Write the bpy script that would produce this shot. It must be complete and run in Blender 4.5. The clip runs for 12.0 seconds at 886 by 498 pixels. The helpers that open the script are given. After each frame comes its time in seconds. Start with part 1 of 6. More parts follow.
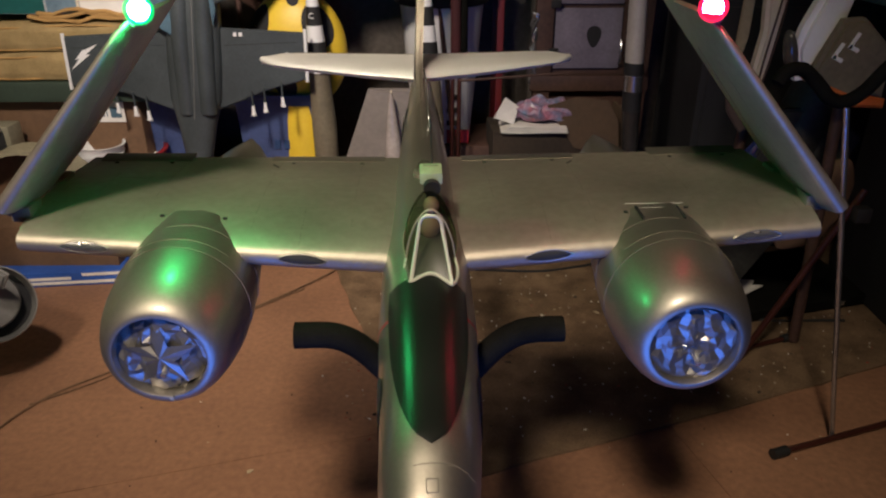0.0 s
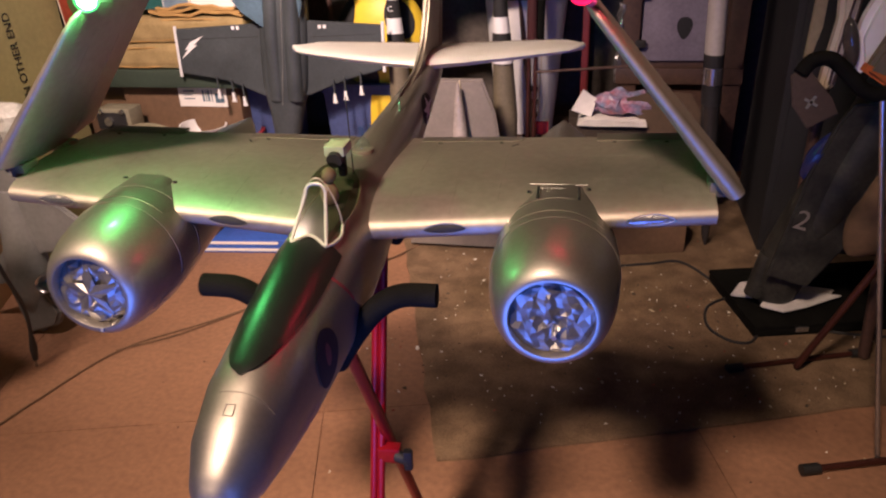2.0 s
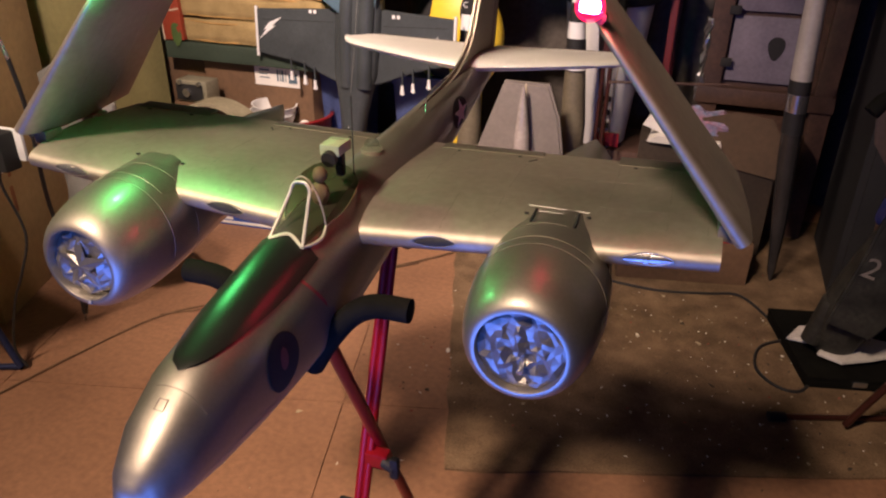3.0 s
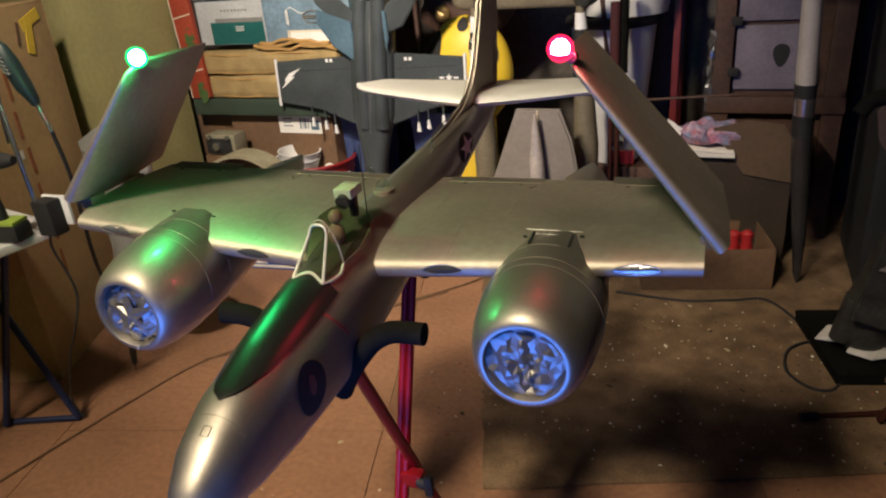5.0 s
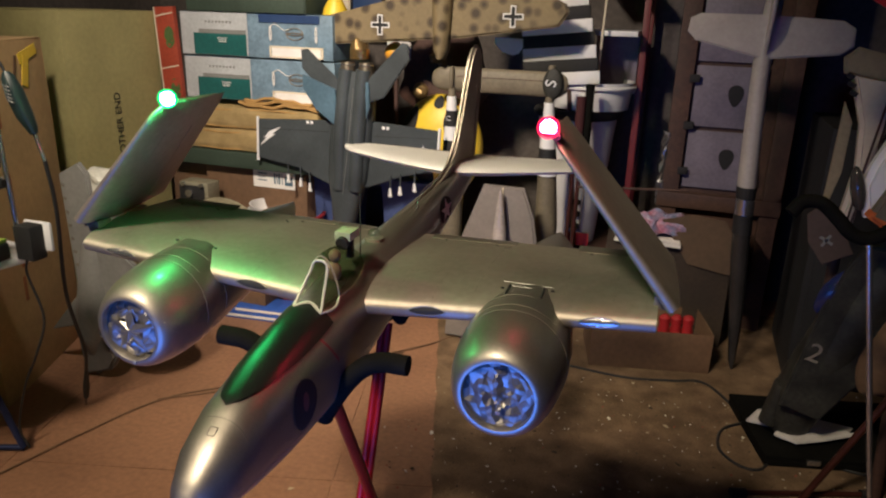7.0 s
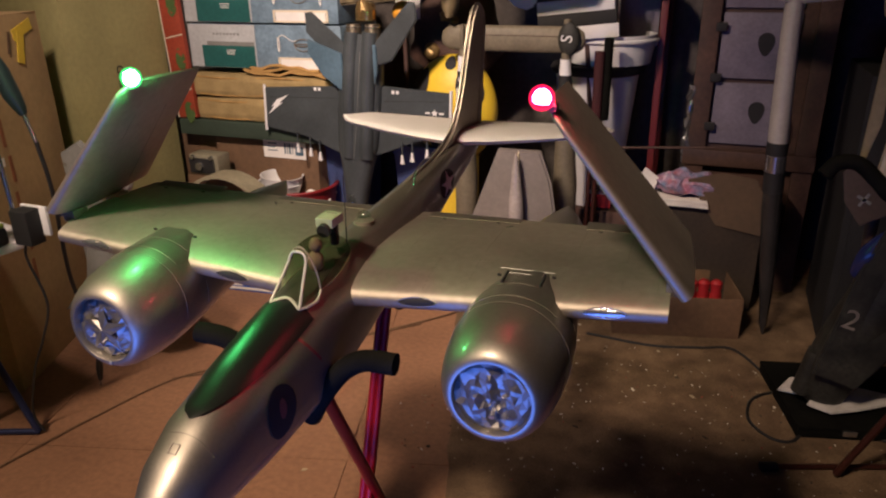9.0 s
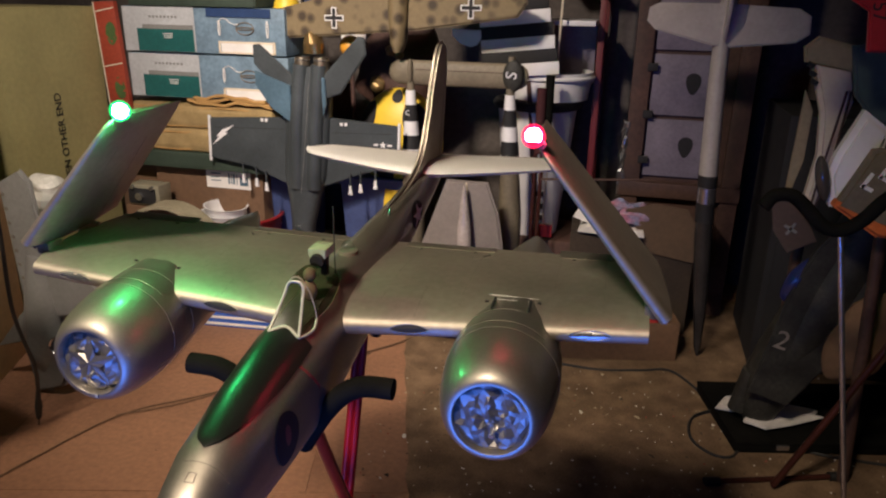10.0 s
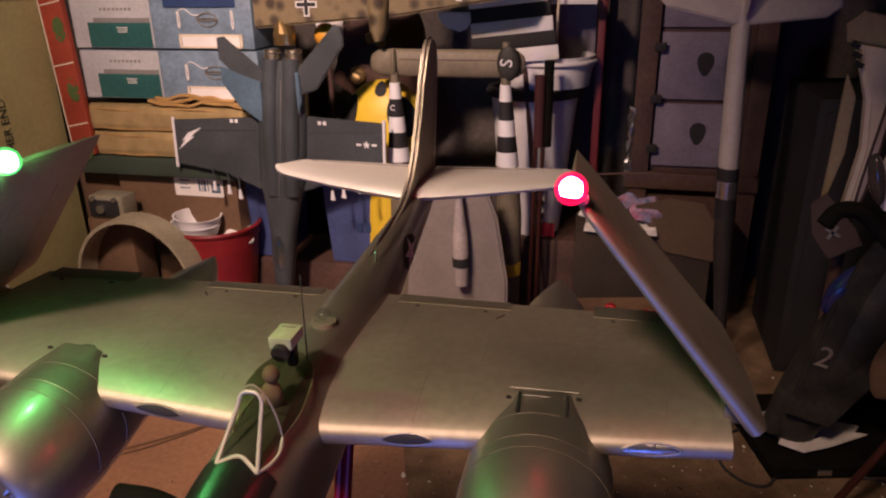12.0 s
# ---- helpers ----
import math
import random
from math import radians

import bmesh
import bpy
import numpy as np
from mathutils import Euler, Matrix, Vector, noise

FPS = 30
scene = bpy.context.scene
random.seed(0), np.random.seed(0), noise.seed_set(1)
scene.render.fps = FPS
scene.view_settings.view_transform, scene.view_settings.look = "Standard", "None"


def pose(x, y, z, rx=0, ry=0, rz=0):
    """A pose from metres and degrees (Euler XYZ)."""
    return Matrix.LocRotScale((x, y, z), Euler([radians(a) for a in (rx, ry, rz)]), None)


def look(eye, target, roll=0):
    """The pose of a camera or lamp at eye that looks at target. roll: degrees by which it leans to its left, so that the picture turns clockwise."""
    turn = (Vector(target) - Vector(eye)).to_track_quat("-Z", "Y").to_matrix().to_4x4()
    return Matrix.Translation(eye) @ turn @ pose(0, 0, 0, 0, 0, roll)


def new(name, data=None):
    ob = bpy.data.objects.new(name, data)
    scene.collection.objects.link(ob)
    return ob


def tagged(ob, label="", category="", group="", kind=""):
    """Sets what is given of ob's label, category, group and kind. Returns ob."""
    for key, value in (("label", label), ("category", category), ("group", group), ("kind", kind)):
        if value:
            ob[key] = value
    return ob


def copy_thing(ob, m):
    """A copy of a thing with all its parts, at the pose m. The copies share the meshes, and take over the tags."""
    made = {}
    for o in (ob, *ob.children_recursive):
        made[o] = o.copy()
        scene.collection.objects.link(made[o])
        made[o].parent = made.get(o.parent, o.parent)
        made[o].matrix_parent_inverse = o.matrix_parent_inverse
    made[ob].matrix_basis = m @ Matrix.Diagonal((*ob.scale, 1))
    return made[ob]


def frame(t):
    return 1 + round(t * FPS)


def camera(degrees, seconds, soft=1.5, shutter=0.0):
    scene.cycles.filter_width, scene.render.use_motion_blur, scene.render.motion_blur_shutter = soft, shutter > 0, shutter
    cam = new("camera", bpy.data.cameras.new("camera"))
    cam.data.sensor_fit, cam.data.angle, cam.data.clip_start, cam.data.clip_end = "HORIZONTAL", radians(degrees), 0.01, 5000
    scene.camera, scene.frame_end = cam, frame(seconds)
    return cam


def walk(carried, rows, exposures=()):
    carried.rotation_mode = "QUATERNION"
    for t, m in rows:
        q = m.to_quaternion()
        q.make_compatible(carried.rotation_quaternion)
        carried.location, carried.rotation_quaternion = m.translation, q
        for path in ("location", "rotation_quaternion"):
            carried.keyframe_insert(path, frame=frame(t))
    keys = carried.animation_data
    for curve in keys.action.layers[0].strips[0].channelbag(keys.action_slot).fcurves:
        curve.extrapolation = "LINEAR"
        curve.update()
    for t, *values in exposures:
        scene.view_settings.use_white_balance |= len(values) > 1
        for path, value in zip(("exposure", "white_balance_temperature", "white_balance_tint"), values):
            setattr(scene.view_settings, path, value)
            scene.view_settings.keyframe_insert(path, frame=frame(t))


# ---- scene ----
cam = camera(63.8, 12.0, soft=2.2)
PATH = [
    (0, (0.03, 0.108, 1.592), (0.039, 1.899, 0.7), -0.1),
    (0.5, (0.17, 0.204, 1.583), (-0.019, 1.964, 0.653), -0.9),
    (1, (0.32, 0.25, 1.558), (-0.03, 1.99, 0.636), -2.2),
    (1.5, (0.366, 0.183, 1.563), (0.01, 1.912, 0.622), -3.7),
    (2, (0.419, 0.059, 1.583), (0.021, 1.803, 0.689), -2.6),
    (2.5, (0.476, 0.044, 1.593), (0.076, 1.795, 0.714), -1.8),
    (3, (0.543, 0.151, 1.588), (-0.068, 1.827, 0.683), 0.8),
    (3.2, (0.582, 0.183, 1.6), (-0.086, 1.823, 0.671), -0.8),
    (4.8, (0.629, 0.139, 1.613), (-0.102, 1.778, 0.73), -6.1),
    (5, (0.619, 0.081, 1.629), (-0.096, 1.755, 0.801), -5.0),
    (5.5, (0.605, -0.03, 1.653), (-0.066, 1.7, 0.908), -1.6),
    (6, (0.59, -0.09, 1.65), (-0.034, 1.661, 0.913), -1.1),
    (6.5, (0.595, -0.112, 1.651), (0.003, 1.667, 0.955), -0.5),
    (7, (0.607, -0.088, 1.64), (0.008, 1.71, 1.001), 1.7),
    (8.8, (0.635, 0.107, 1.618), (-0.084, 1.814, 0.863), -0.3),
    (9, (0.63, 0.054, 1.645), (-0.033, 1.787, 0.897), -0.8),
    (9.5, (0.568, -0.005, 1.654), (0.021, 1.786, 0.952), 0.3),
    (10, (0.539, -0.033, 1.665), (0.066, 1.791, 0.995), 1.0),
    (10.5, (0.517, 0.009, 1.677), (0.061, 1.851, 1.045), 1.0),
    (11, (0.48, 0.167, 1.674), (-0.008, 2.004, 1.053), -0.1),
    (11.5, (0.487, 0.302, 1.701), (0.055, 2.113, 0.971), -1.2),
    (12, (0.434, 0.303, 1.692), (-0.007, 2.111, 0.959), -0.9),
]
# the picture brightens, darkens and warms a little on the way
EXPOSURES = [(0.0, -0.6, 6000, 18), (0.5, -0.45, 6500, 30), (1.0, -0.55, 7000, 45), (1.5, -0.42, 6600, 28), (2.0, 0.08, 6600, 40), (2.5, 0.13, 6600, 32), (3.0, 0.03, 6700, 34),
             (5.0, -0.08, 6200, 14), (5.5, -0.1, 6400, 22), (6.0, -0.18, 6100, 12), (6.5, -0.25, 6100, 12), (7.0, -0.27, 6200, 16), (9.0, -0.42, 6600, 30), (9.5, -0.38, 6300, 24),
             (10.0, -0.33, 6100, 22), (10.5, -0.36, 6400, 20), (11.0, -0.32, 6600, 34), (11.5, -0.48, 6800, 42), (12.0, -0.6, 7000, 48)]
walk(cam, [(t, look(eye, target, roll)) for t, eye, target, roll in PATH], EXPOSURES)

# ---- light ----
world = bpy.data.worlds.new("world")
scene.world = world
world.use_nodes = True
world.node_tree.nodes["Background"].inputs[0].default_value = (0.58, 0.46, 0.52, 1)
world.node_tree.nodes["Background"].inputs[1].default_value = 0.024


def area_lamp(name, eye, target, power, colour, sx, sy, spread):
    lamp = bpy.data.lights.new(name, "AREA")
    lamp.energy, lamp.color, lamp.shape, lamp.size, lamp.size_y = power, colour, "RECTANGLE", sx, sy
    lamp.spread = radians(spread)
    ob = new(name, lamp)
    ob.matrix_world = look(eye, target)
    return ob


area_lamp("front_ceiling_light", (-0.95, -2.0, 5.0), (-0.28, 1.6, 0.35), 31, (1.0, 0.83, 0.56), 0.6, 0.6, 43)
# unseen fill lamp, added to brighten the clutter at the back
area_lamp("back_fill_light", (-0.9, 0.9, 3.0), (-1.1, 3.7, 1.1), 40, (1.0, 0.85, 0.64), 0.22, 0.22, 87)
# unseen blue source, kind unknown, placed low in front for the blue edges
area_lamp("blue_front_light", (0.1, 0.2, 0.62), (0.1, 1.0, 1.1), 6.0, (0.07, 0.23, 1.0), 1.0, 0.6, 110)

# ---- materials ----


def paint(name, colour, rough=0.6, metal=0.0, vary=0.12, scale=6.0, grain=60.0, bump=0.15, spec=0.5, coat=0.0, dirt=None, dirt_amount=0.3, depth=0.002):
    """A painted or raw surface with broad stains, fine grain and a little relief."""
    m = bpy.data.materials.new(name)
    m.use_nodes = True
    nt = m.node_tree
    b = nt.nodes["Principled BSDF"]
    tc = nt.nodes.new("ShaderNodeTexCoord")
    broad = nt.nodes.new("ShaderNodeTexNoise")
    broad.inputs["Scale"].default_value, broad.inputs["Detail"].default_value = scale, 6
    fine = nt.nodes.new("ShaderNodeTexNoise")
    fine.inputs["Scale"].default_value, fine.inputs["Detail"].default_value = grain, 4
    for n in (broad, fine):
        nt.links.new(tc.outputs["Object"], n.inputs["Vector"])
    ramp = nt.nodes.new("ShaderNodeValToRGB")
    c = Vector(colour)
    lo, hi = c * (1 - vary * 2), c * (1 + vary)
    if dirt:
        lo = c.lerp(Vector(dirt), dirt_amount * 2 if dirt_amount < 0.5 else 1.0)
    ramp.color_ramp.elements[0].position, ramp.color_ramp.elements[0].color = 0.3, (*lo, 1)
    ramp.color_ramp.elements[1].position, ramp.color_ramp.elements[1].color = 0.7, (*hi, 1)
    nt.links.new(broad.outputs["Fac"], ramp.inputs["Fac"])
    mix = nt.nodes.new("ShaderNodeMixRGB")
    mix.blend_type, mix.inputs[0].default_value = "OVERLAY", min(1.0, vary * 2.5)
    nt.links.new(ramp.outputs["Color"], mix.inputs[1])
    nt.links.new(fine.outputs["Fac"], mix.inputs[2])
    nt.links.new(mix.outputs["Color"], b.inputs["Base Color"])
    rr = nt.nodes.new("ShaderNodeMapRange")
    rr.inputs["To Min"].default_value, rr.inputs["To Max"].default_value = max(0.03, rough * 0.8), min(1.0, rough * 1.2)
    nt.links.new(broad.outputs["Fac"], rr.inputs["Value"])
    nt.links.new(rr.outputs["Result"], b.inputs["Roughness"])
    b.inputs["Metallic"].default_value = metal
    b.inputs["Specular IOR Level"].default_value = spec
    b.inputs["Coat Weight"].default_value = coat
    b.inputs["Coat Roughness"].default_value = 0.18
    if bump:
        bp = nt.nodes.new("ShaderNodeBump")
        bp.inputs["Strength"].default_value, bp.inputs["Distance"].default_value = bump, depth
        nt.links.new(fine.outputs["Fac"], bp.inputs["Height"])
        nt.links.new(bp.outputs["Normal"], b.inputs["Normal"])
    return m


def glass(name, tint=(0.86, 0.9, 0.88), rough=0.1, gloss=0.16):
    """Thin clear plastic: see-through with a mirror sheen."""
    m = bpy.data.materials.new(name)
    m.use_nodes = True
    nt = m.node_tree
    nt.nodes.remove(nt.nodes["Principled BSDF"])
    clear, sheen, mix = nt.nodes.new("ShaderNodeBsdfTransparent"), nt.nodes.new("ShaderNodeBsdfGlossy"), nt.nodes.new("ShaderNodeMixShader")
    clear.inputs[0].default_value, sheen.inputs["Roughness"].default_value, mix.inputs[0].default_value = (*tint, 1), rough, gloss
    nt.links.new(clear.outputs[0], mix.inputs[1])
    nt.links.new(sheen.outputs[0], mix.inputs[2])
    nt.links.new(mix.outputs[0], nt.nodes["Material Output"].inputs[0])
    return m


def glow(name, colour, strength):
    m = bpy.data.materials.new(name)
    m.use_nodes = True
    b = m.node_tree.nodes["Principled BSDF"]
    b.inputs["Base Color"].default_value = (*colour, 1)
    b.inputs["Emission Color"].default_value = (*colour, 1)
    b.inputs["Emission Strength"].default_value = strength
    return m


SILVER = paint("silver_paint", (0.30, 0.275, 0.23), 0.48, 0.92, 0.05, 5, 180, 0.03, coat=0.7)
SILVER_DIRTY = paint("silver_paint_worn", (0.36, 0.322, 0.265), 0.56, 0.9, 0.07, 5, 70, 0.015)
SILVER_PALE = paint("pale_silver_paint", (0.72, 0.7, 0.66), 0.4, 0.35, 0.05, 5, 120, 0.04)
ANTIGLARE = paint("black_gloss", (0.007, 0.008, 0.007), 0.33, 0.0, 0.1, 6, 80, 0.02)
BLACK = paint("matt_black", (0.012, 0.012, 0.013), 0.75, 0.0, 0.15)
FOAM = paint("black_foam", (0.007, 0.007, 0.006), 0.95, 0.0, 0.2, 20, 260, 0.5, 0.05)
LINE = paint("panel_line_grey", (0.16, 0.14, 0.11), 0.6, 0.2)
SEAM = paint("skin_seam", (0.2, 0.18, 0.15), 0.6, 0.9, 0.05)
RED_ANOD = paint("red_anodised", (0.27, 0.008, 0.014), 0.3, 0.35, 0.08, 8, 100, 0.03)
COPPER = paint("reddish_brown_tube", (0.075, 0.024, 0.017), 0.4, 0.5)
STRIPE = paint("faded_red_paint", (0.3, 0.05, 0.05), 0.6)
RED = paint("red_plastic", (0.36, 0.018, 0.02), 0.45)
FOIL = paint("crumpled_foil", (0.23, 0.22, 0.205), 0.33, 0.8, 0.1, 20, 120, 0.1)
WHITE = paint("white_plastic", (0.72, 0.72, 0.72), 0.45, 0.0, 0.05)
WHITE_PAPER = paint("white_paper", (0.74, 0.72, 0.68), 0.8, 0.0, 0.06, 9, 90, 0.1)
CARTON_WHITE = paint("dull_white_print", (0.42, 0.44, 0.45), 0.6, 0.0, 0.08, 7, 60, 0.05)
CREAM = paint("cream_paint", (0.66, 0.58, 0.44), 0.5, 0.0, 0.06)
CARD = paint("cardboard", (0.42, 0.28, 0.13), 0.85, 0.0, 0.08, 3, 40, 0.1)
CARD_DARK = paint("brown_cardboard", (0.15, 0.085, 0.045), 0.85, 0.0, 0.12, 4, 40, 0.12)
FLOOR = paint("hardboard_floor", (0.262, 0.134, 0.074), 0.6, 0.0, 0.16, 2.6, 45, 0.12, dirt=(0.17, 0.085, 0.05), dirt_amount=0.22)
CARPET = paint("brown_carpet", (0.195, 0.13, 0.078), 0.97, 0.0, 0.2, 9, 190, 0.9, 0.1, depth=0.006)
WALL = paint("dark_wall", (0.1, 0.085, 0.075), 0.85, 0.0, 0.2, 2, 30, 0.2)
CEIL = paint("grey_ceiling", (0.4, 0.37, 0.33), 0.85)
GREY_JET = paint("dark_grey_paint", (0.045, 0.055, 0.06), 0.5, 0.0, 0.12, 6, 90, 0.05)
BLUEGREY = paint("blue_grey_paint", (0.07, 0.13, 0.18), 0.5)
PANEL_GREY = paint("warm_grey_paint", (0.2, 0.175, 0.155), 0.55, 0.0, 0.08)
LIGHT_GREY = paint("light_grey_paint", (0.2, 0.2, 0.19), 0.5, 0.0, 0.08)
TEAL = paint("teal_print", (0.01, 0.10, 0.095), 0.5)
PALE_BLUE = paint("pale_blue_print", (0.15, 0.23, 0.30), 0.5, 0.0, 0.15, 10)
NAVY = paint("navy_print", (0.02, 0.05, 0.14), 0.5)
TAN = paint("tan_fabric", (0.33, 0.24, 0.11), 0.95, 0.0, 0.12, 12, 220, 0.6, 0.1)
BLANKET = paint("ochre_blanket", (0.42, 0.25, 0.09), 0.95, 0.0, 0.12, 12, 200, 0.6, 0.1)
GREEN_BOARD = paint("dark_green_board", (0.03, 0.05, 0.035), 0.7)
YELLOW = paint("yellow_paint", (0.72, 0.5, 0.03), 0.45, 0.0, 0.05)
OLIVE = paint("olive_paint", (0.16, 0.135, 0.09), 0.6, 0.0, 0.12)
CAMO_TAN = paint("tan_camouflage", (0.3, 0.24, 0.14), 0.6, 0.0, 0.1)
CAMO_DARK = paint("dark_camouflage", (0.023, 0.023, 0.018), 0.65, 0.0, 0.4, 9, 60)
LILAC = paint("lilac_grey_paint", (0.17, 0.15, 0.19), 0.6)
BROWN_WOOD = paint("dark_brown_wood", (0.07, 0.035, 0.025), 0.7, 0.0, 0.2)
BLUE_BIN = paint("blue_plastic", (0.05, 0.075, 0.19), 0.5)
STEEL = paint("steel", (0.5, 0.5, 0.5), 0.25, 0.9)
RUBBER = paint("black_rubber", (0.015, 0.015, 0.015), 0.6)
GLASS = glass("clear_plastic")
DULL_GLASS = glass("smoky_plastic", (0.5, 0.53, 0.42), 0.2, 0.035)
GREEN_GLOW = glow("green_lamp", (0.03, 1.0, 0.22), 1750)
RED_GLOW = glow("red_lamp", (1.0, 0.03, 0.07), 1050)


def halo_shell(name, colour, strength, clear):
    """Coloured see-through shell with its own glow, painting the halo round a lamp."""
    m = bpy.data.materials.new(name)
    m.use_nodes = True
    nt = m.node_tree
    nt.nodes.remove(nt.nodes["Principled BSDF"])
    e, t, x = nt.nodes.new("ShaderNodeEmission"), nt.nodes.new("ShaderNodeBsdfTransparent"), nt.nodes.new("ShaderNodeMixShader")
    e.inputs[0].default_value, e.inputs[1].default_value, x.inputs[0].default_value = (*colour, 1), strength, clear
    nt.links.new(e.outputs[0], x.inputs[1])
    nt.links.new(t.outputs[0], x.inputs[2])
    nt.links.new(x.outputs[0], nt.nodes["Material Output"].inputs[0])
    return m


GREEN_HALO = halo_shell("green_lamp_halo", (0.0, 1.0, 0.2), 2.2, 0.55)
RED_HALO = halo_shell("red_lamp_halo", (1.0, 0.015, 0.07), 3.5, 0.5)

# ---- mesh helpers ----


def thing(name, label, category, at=None, group="", kind=""):
    ob = new(name)
    ob.empty_display_size = 0.05
    ob.matrix_world = at or Matrix()
    return tagged(ob, label, category, group, kind)


def part(name, bm, material, parent=None, label="", smooth=True, angle=40):
    bmesh.ops.recalc_face_normals(bm, faces=bm.faces)
    me = bpy.data.meshes.new(name)
    bm.to_mesh(me)
    bm.free()
    me.materials.append(material)
    if smooth:
        me.polygons.foreach_set("use_smooth", [True] * len(me.polygons))
        me.set_sharp_from_angle(angle=radians(angle))
    ob = new(name, me)
    if parent:
        ob.parent = parent
    if label:
        tagged(ob, label)
    return ob


def block(centre, size, bevel=0.0, turn=None, bm=None):
    bm = bm or bmesh.new()
    m = Matrix.Translation(centre) @ (turn or Matrix()) @ Matrix.Diagonal((*size, 1))
    made = bmesh.ops.create_cube(bm, size=1, matrix=m)["verts"]
    if bevel:
        edges = list({e for v in made for e in v.link_edges})
        bmesh.ops.bevel(bm, geom=edges, offset=bevel, segments=2, affect="EDGES", profile=0.6)
    return bm


def loft(rings, bm=None, caps=True, closed=True):
    """Joins rings of equally many points."""
    bm = bm or bmesh.new()
    rows = [[bm.verts.new(p) for p in ring] for ring in rings]
    n = len(rows[0])
    for a, b in zip(rows, rows[1:]):
        for i in range(n if closed else n - 1):
            k = (i + 1) % n
            bm.faces.new((a[i], a[k], b[k], b[i]))
    if caps and closed:
        bm.faces.new(rows[0][::-1])
        bm.faces.new(rows[-1])
    return bm


def circle(centre, axis, radius, n=16, squash=1.0):
    axis = Vector(axis).normalized()
    side = axis.orthogonal().normalized()
    if abs(axis.z) < 0.9:
        side = axis.cross(Vector((0, 0, 1))).normalized()
    up = side.cross(axis).normalized()
    return [Vector(centre) + side * (radius * math.cos(2 * math.pi * i / n)) + up * (radius * squash * math.sin(2 * math.pi * i / n)) for i in range(n)]


def tube(points, radius, n=10, bm=None, radii=None):
    """A round bar along points."""
    pts = [Vector(p) for p in points]
    rings = []
    side = None
    for i, p in enumerate(pts):
        d = (pts[min(i + 1, len(pts) - 1)] - pts[max(i - 1, 0)]).normalized()
        side = d.orthogonal().normalized() if side is None else (side - d * side.dot(d)).normalized()
        up = d.cross(side)
        r = radii[i] if radii else radius
        rings.append([p + side * (r * math.cos(2 * math.pi * k / n)) + up * (r * math.sin(2 * math.pi * k / n)) for k in range(n)])
    return loft(rings, bm)


def bow(points, steps=8):
    """A smooth line through points."""
    p = [Vector(q) for q in points]
    p = [p[0] * 2 - p[1]] + p + [p[-1] * 2 - p[-2]]
    out = []
    for a, b, c, d in zip(p, p[1:], p[2:], p[3:]):
        for k in range(steps):
            t = k / steps
            out.append(0.5 * (2 * b + (c - a) * t + (2 * a - 5 * b + 4 * c - d) * t * t + (3 * b - a - 3 * c + d) * t ** 3))
    return out + [p[-2]]


def slab(outline, thick, bevel=0.0, plane="xz", at=0.0, bm=None):
    """A plate of that outline, standing in a plane."""
    bm = bm or bmesh.new()

    def put(u, v, w):
        return {"xz": (u, w, v), "yz": (w, u, v), "xy": (u, v, w)}[plane]
    a = [bm.verts.new(put(u, v, at - thick / 2)) for u, v in outline]
    b = [bm.verts.new(put(u, v, at + thick / 2)) for u, v in outline]
    n = len(a)
    bm.faces.new(a)
    bm.faces.new(b[::-1])
    sides = [bm.faces.new((a[i], b[i], b[(i + 1) % n], a[(i + 1) % n])) for i in range(n)]
    if bevel:
        rims = [e for f in sides for e in f.edges if len({v in a for v in e.verts}) == 1]
        bmesh.ops.recalc_face_normals(bm, faces=bm.faces)
        bmesh.ops.bevel(bm, geom=list(set(rims)), offset=bevel, segments=2, affect="EDGES")
    return bm


def ball(centre, radii, bm=None, u=20, v=14, turn=None):
    bm = bm or bmesh.new()
    bmesh.ops.create_uvsphere(bm, u_segments=u, v_segments=v, radius=1, matrix=Matrix.Translation(centre) @ (turn or Matrix()) @ Matrix.Diagonal((*radii, 1)))
    return bm


def ripple(bm, amount, size, seed=0.0):
    """Makes a mesh a little uneven."""
    for v in bm.verts:
        v.co += noise.noise_vector(v.co * size + Vector((seed, seed, seed))) * amount
    return bm


def fine_box(centre, size, cuts, bevel=0.01):
    bm = block(centre, size, bevel)
    bmesh.ops.subdivide_edges(bm, edges=bm.edges[:], cuts=cuts, use_grid_fill=True)
    return bm


# ---- the room ----
room = thing("floor", "worn orange-brown hardboard floor of a cluttered garage", "floor", kind="structure")
part("subfloor", block((-0.2, 1.0, -0.03), (6.4, 7.4, 0.05)), FLOOR, room)
for name, centre, size in (("wall_north", (-0.2, 4.45, 2.6), (6.4, 0.1, 5.35)), ("wall_south", (-0.2, -2.45, 2.6), (6.4, 0.1, 5.35)),
                           ("wall_west", (-3.15, 1.0, 2.6), (0.1, 7.0, 5.35)), ("wall_east", (2.75, 1.0, 2.6), (0.1, 7.0, 5.35))):
    tagged(part(name, block(centre, size), WALL, None, smooth=False), "dark unlit garage wall with dusty paint", "wall", kind="structure")
tagged(part("ceiling", block((-0.2, 1.0, 5.3), (6.4, 7.4, 0.08)), CEIL, None, smooth=False), "plain grey garage ceiling in the dark", "ceiling", kind="structure")

# hardboard sheets, their joint running away from the camera
joint = Vector((0.264, -0.965, 0)).normalized()
across = Vector((joint.y * -1, joint.x, 0))
origin = Vector((-0.577, 2.37, 0))


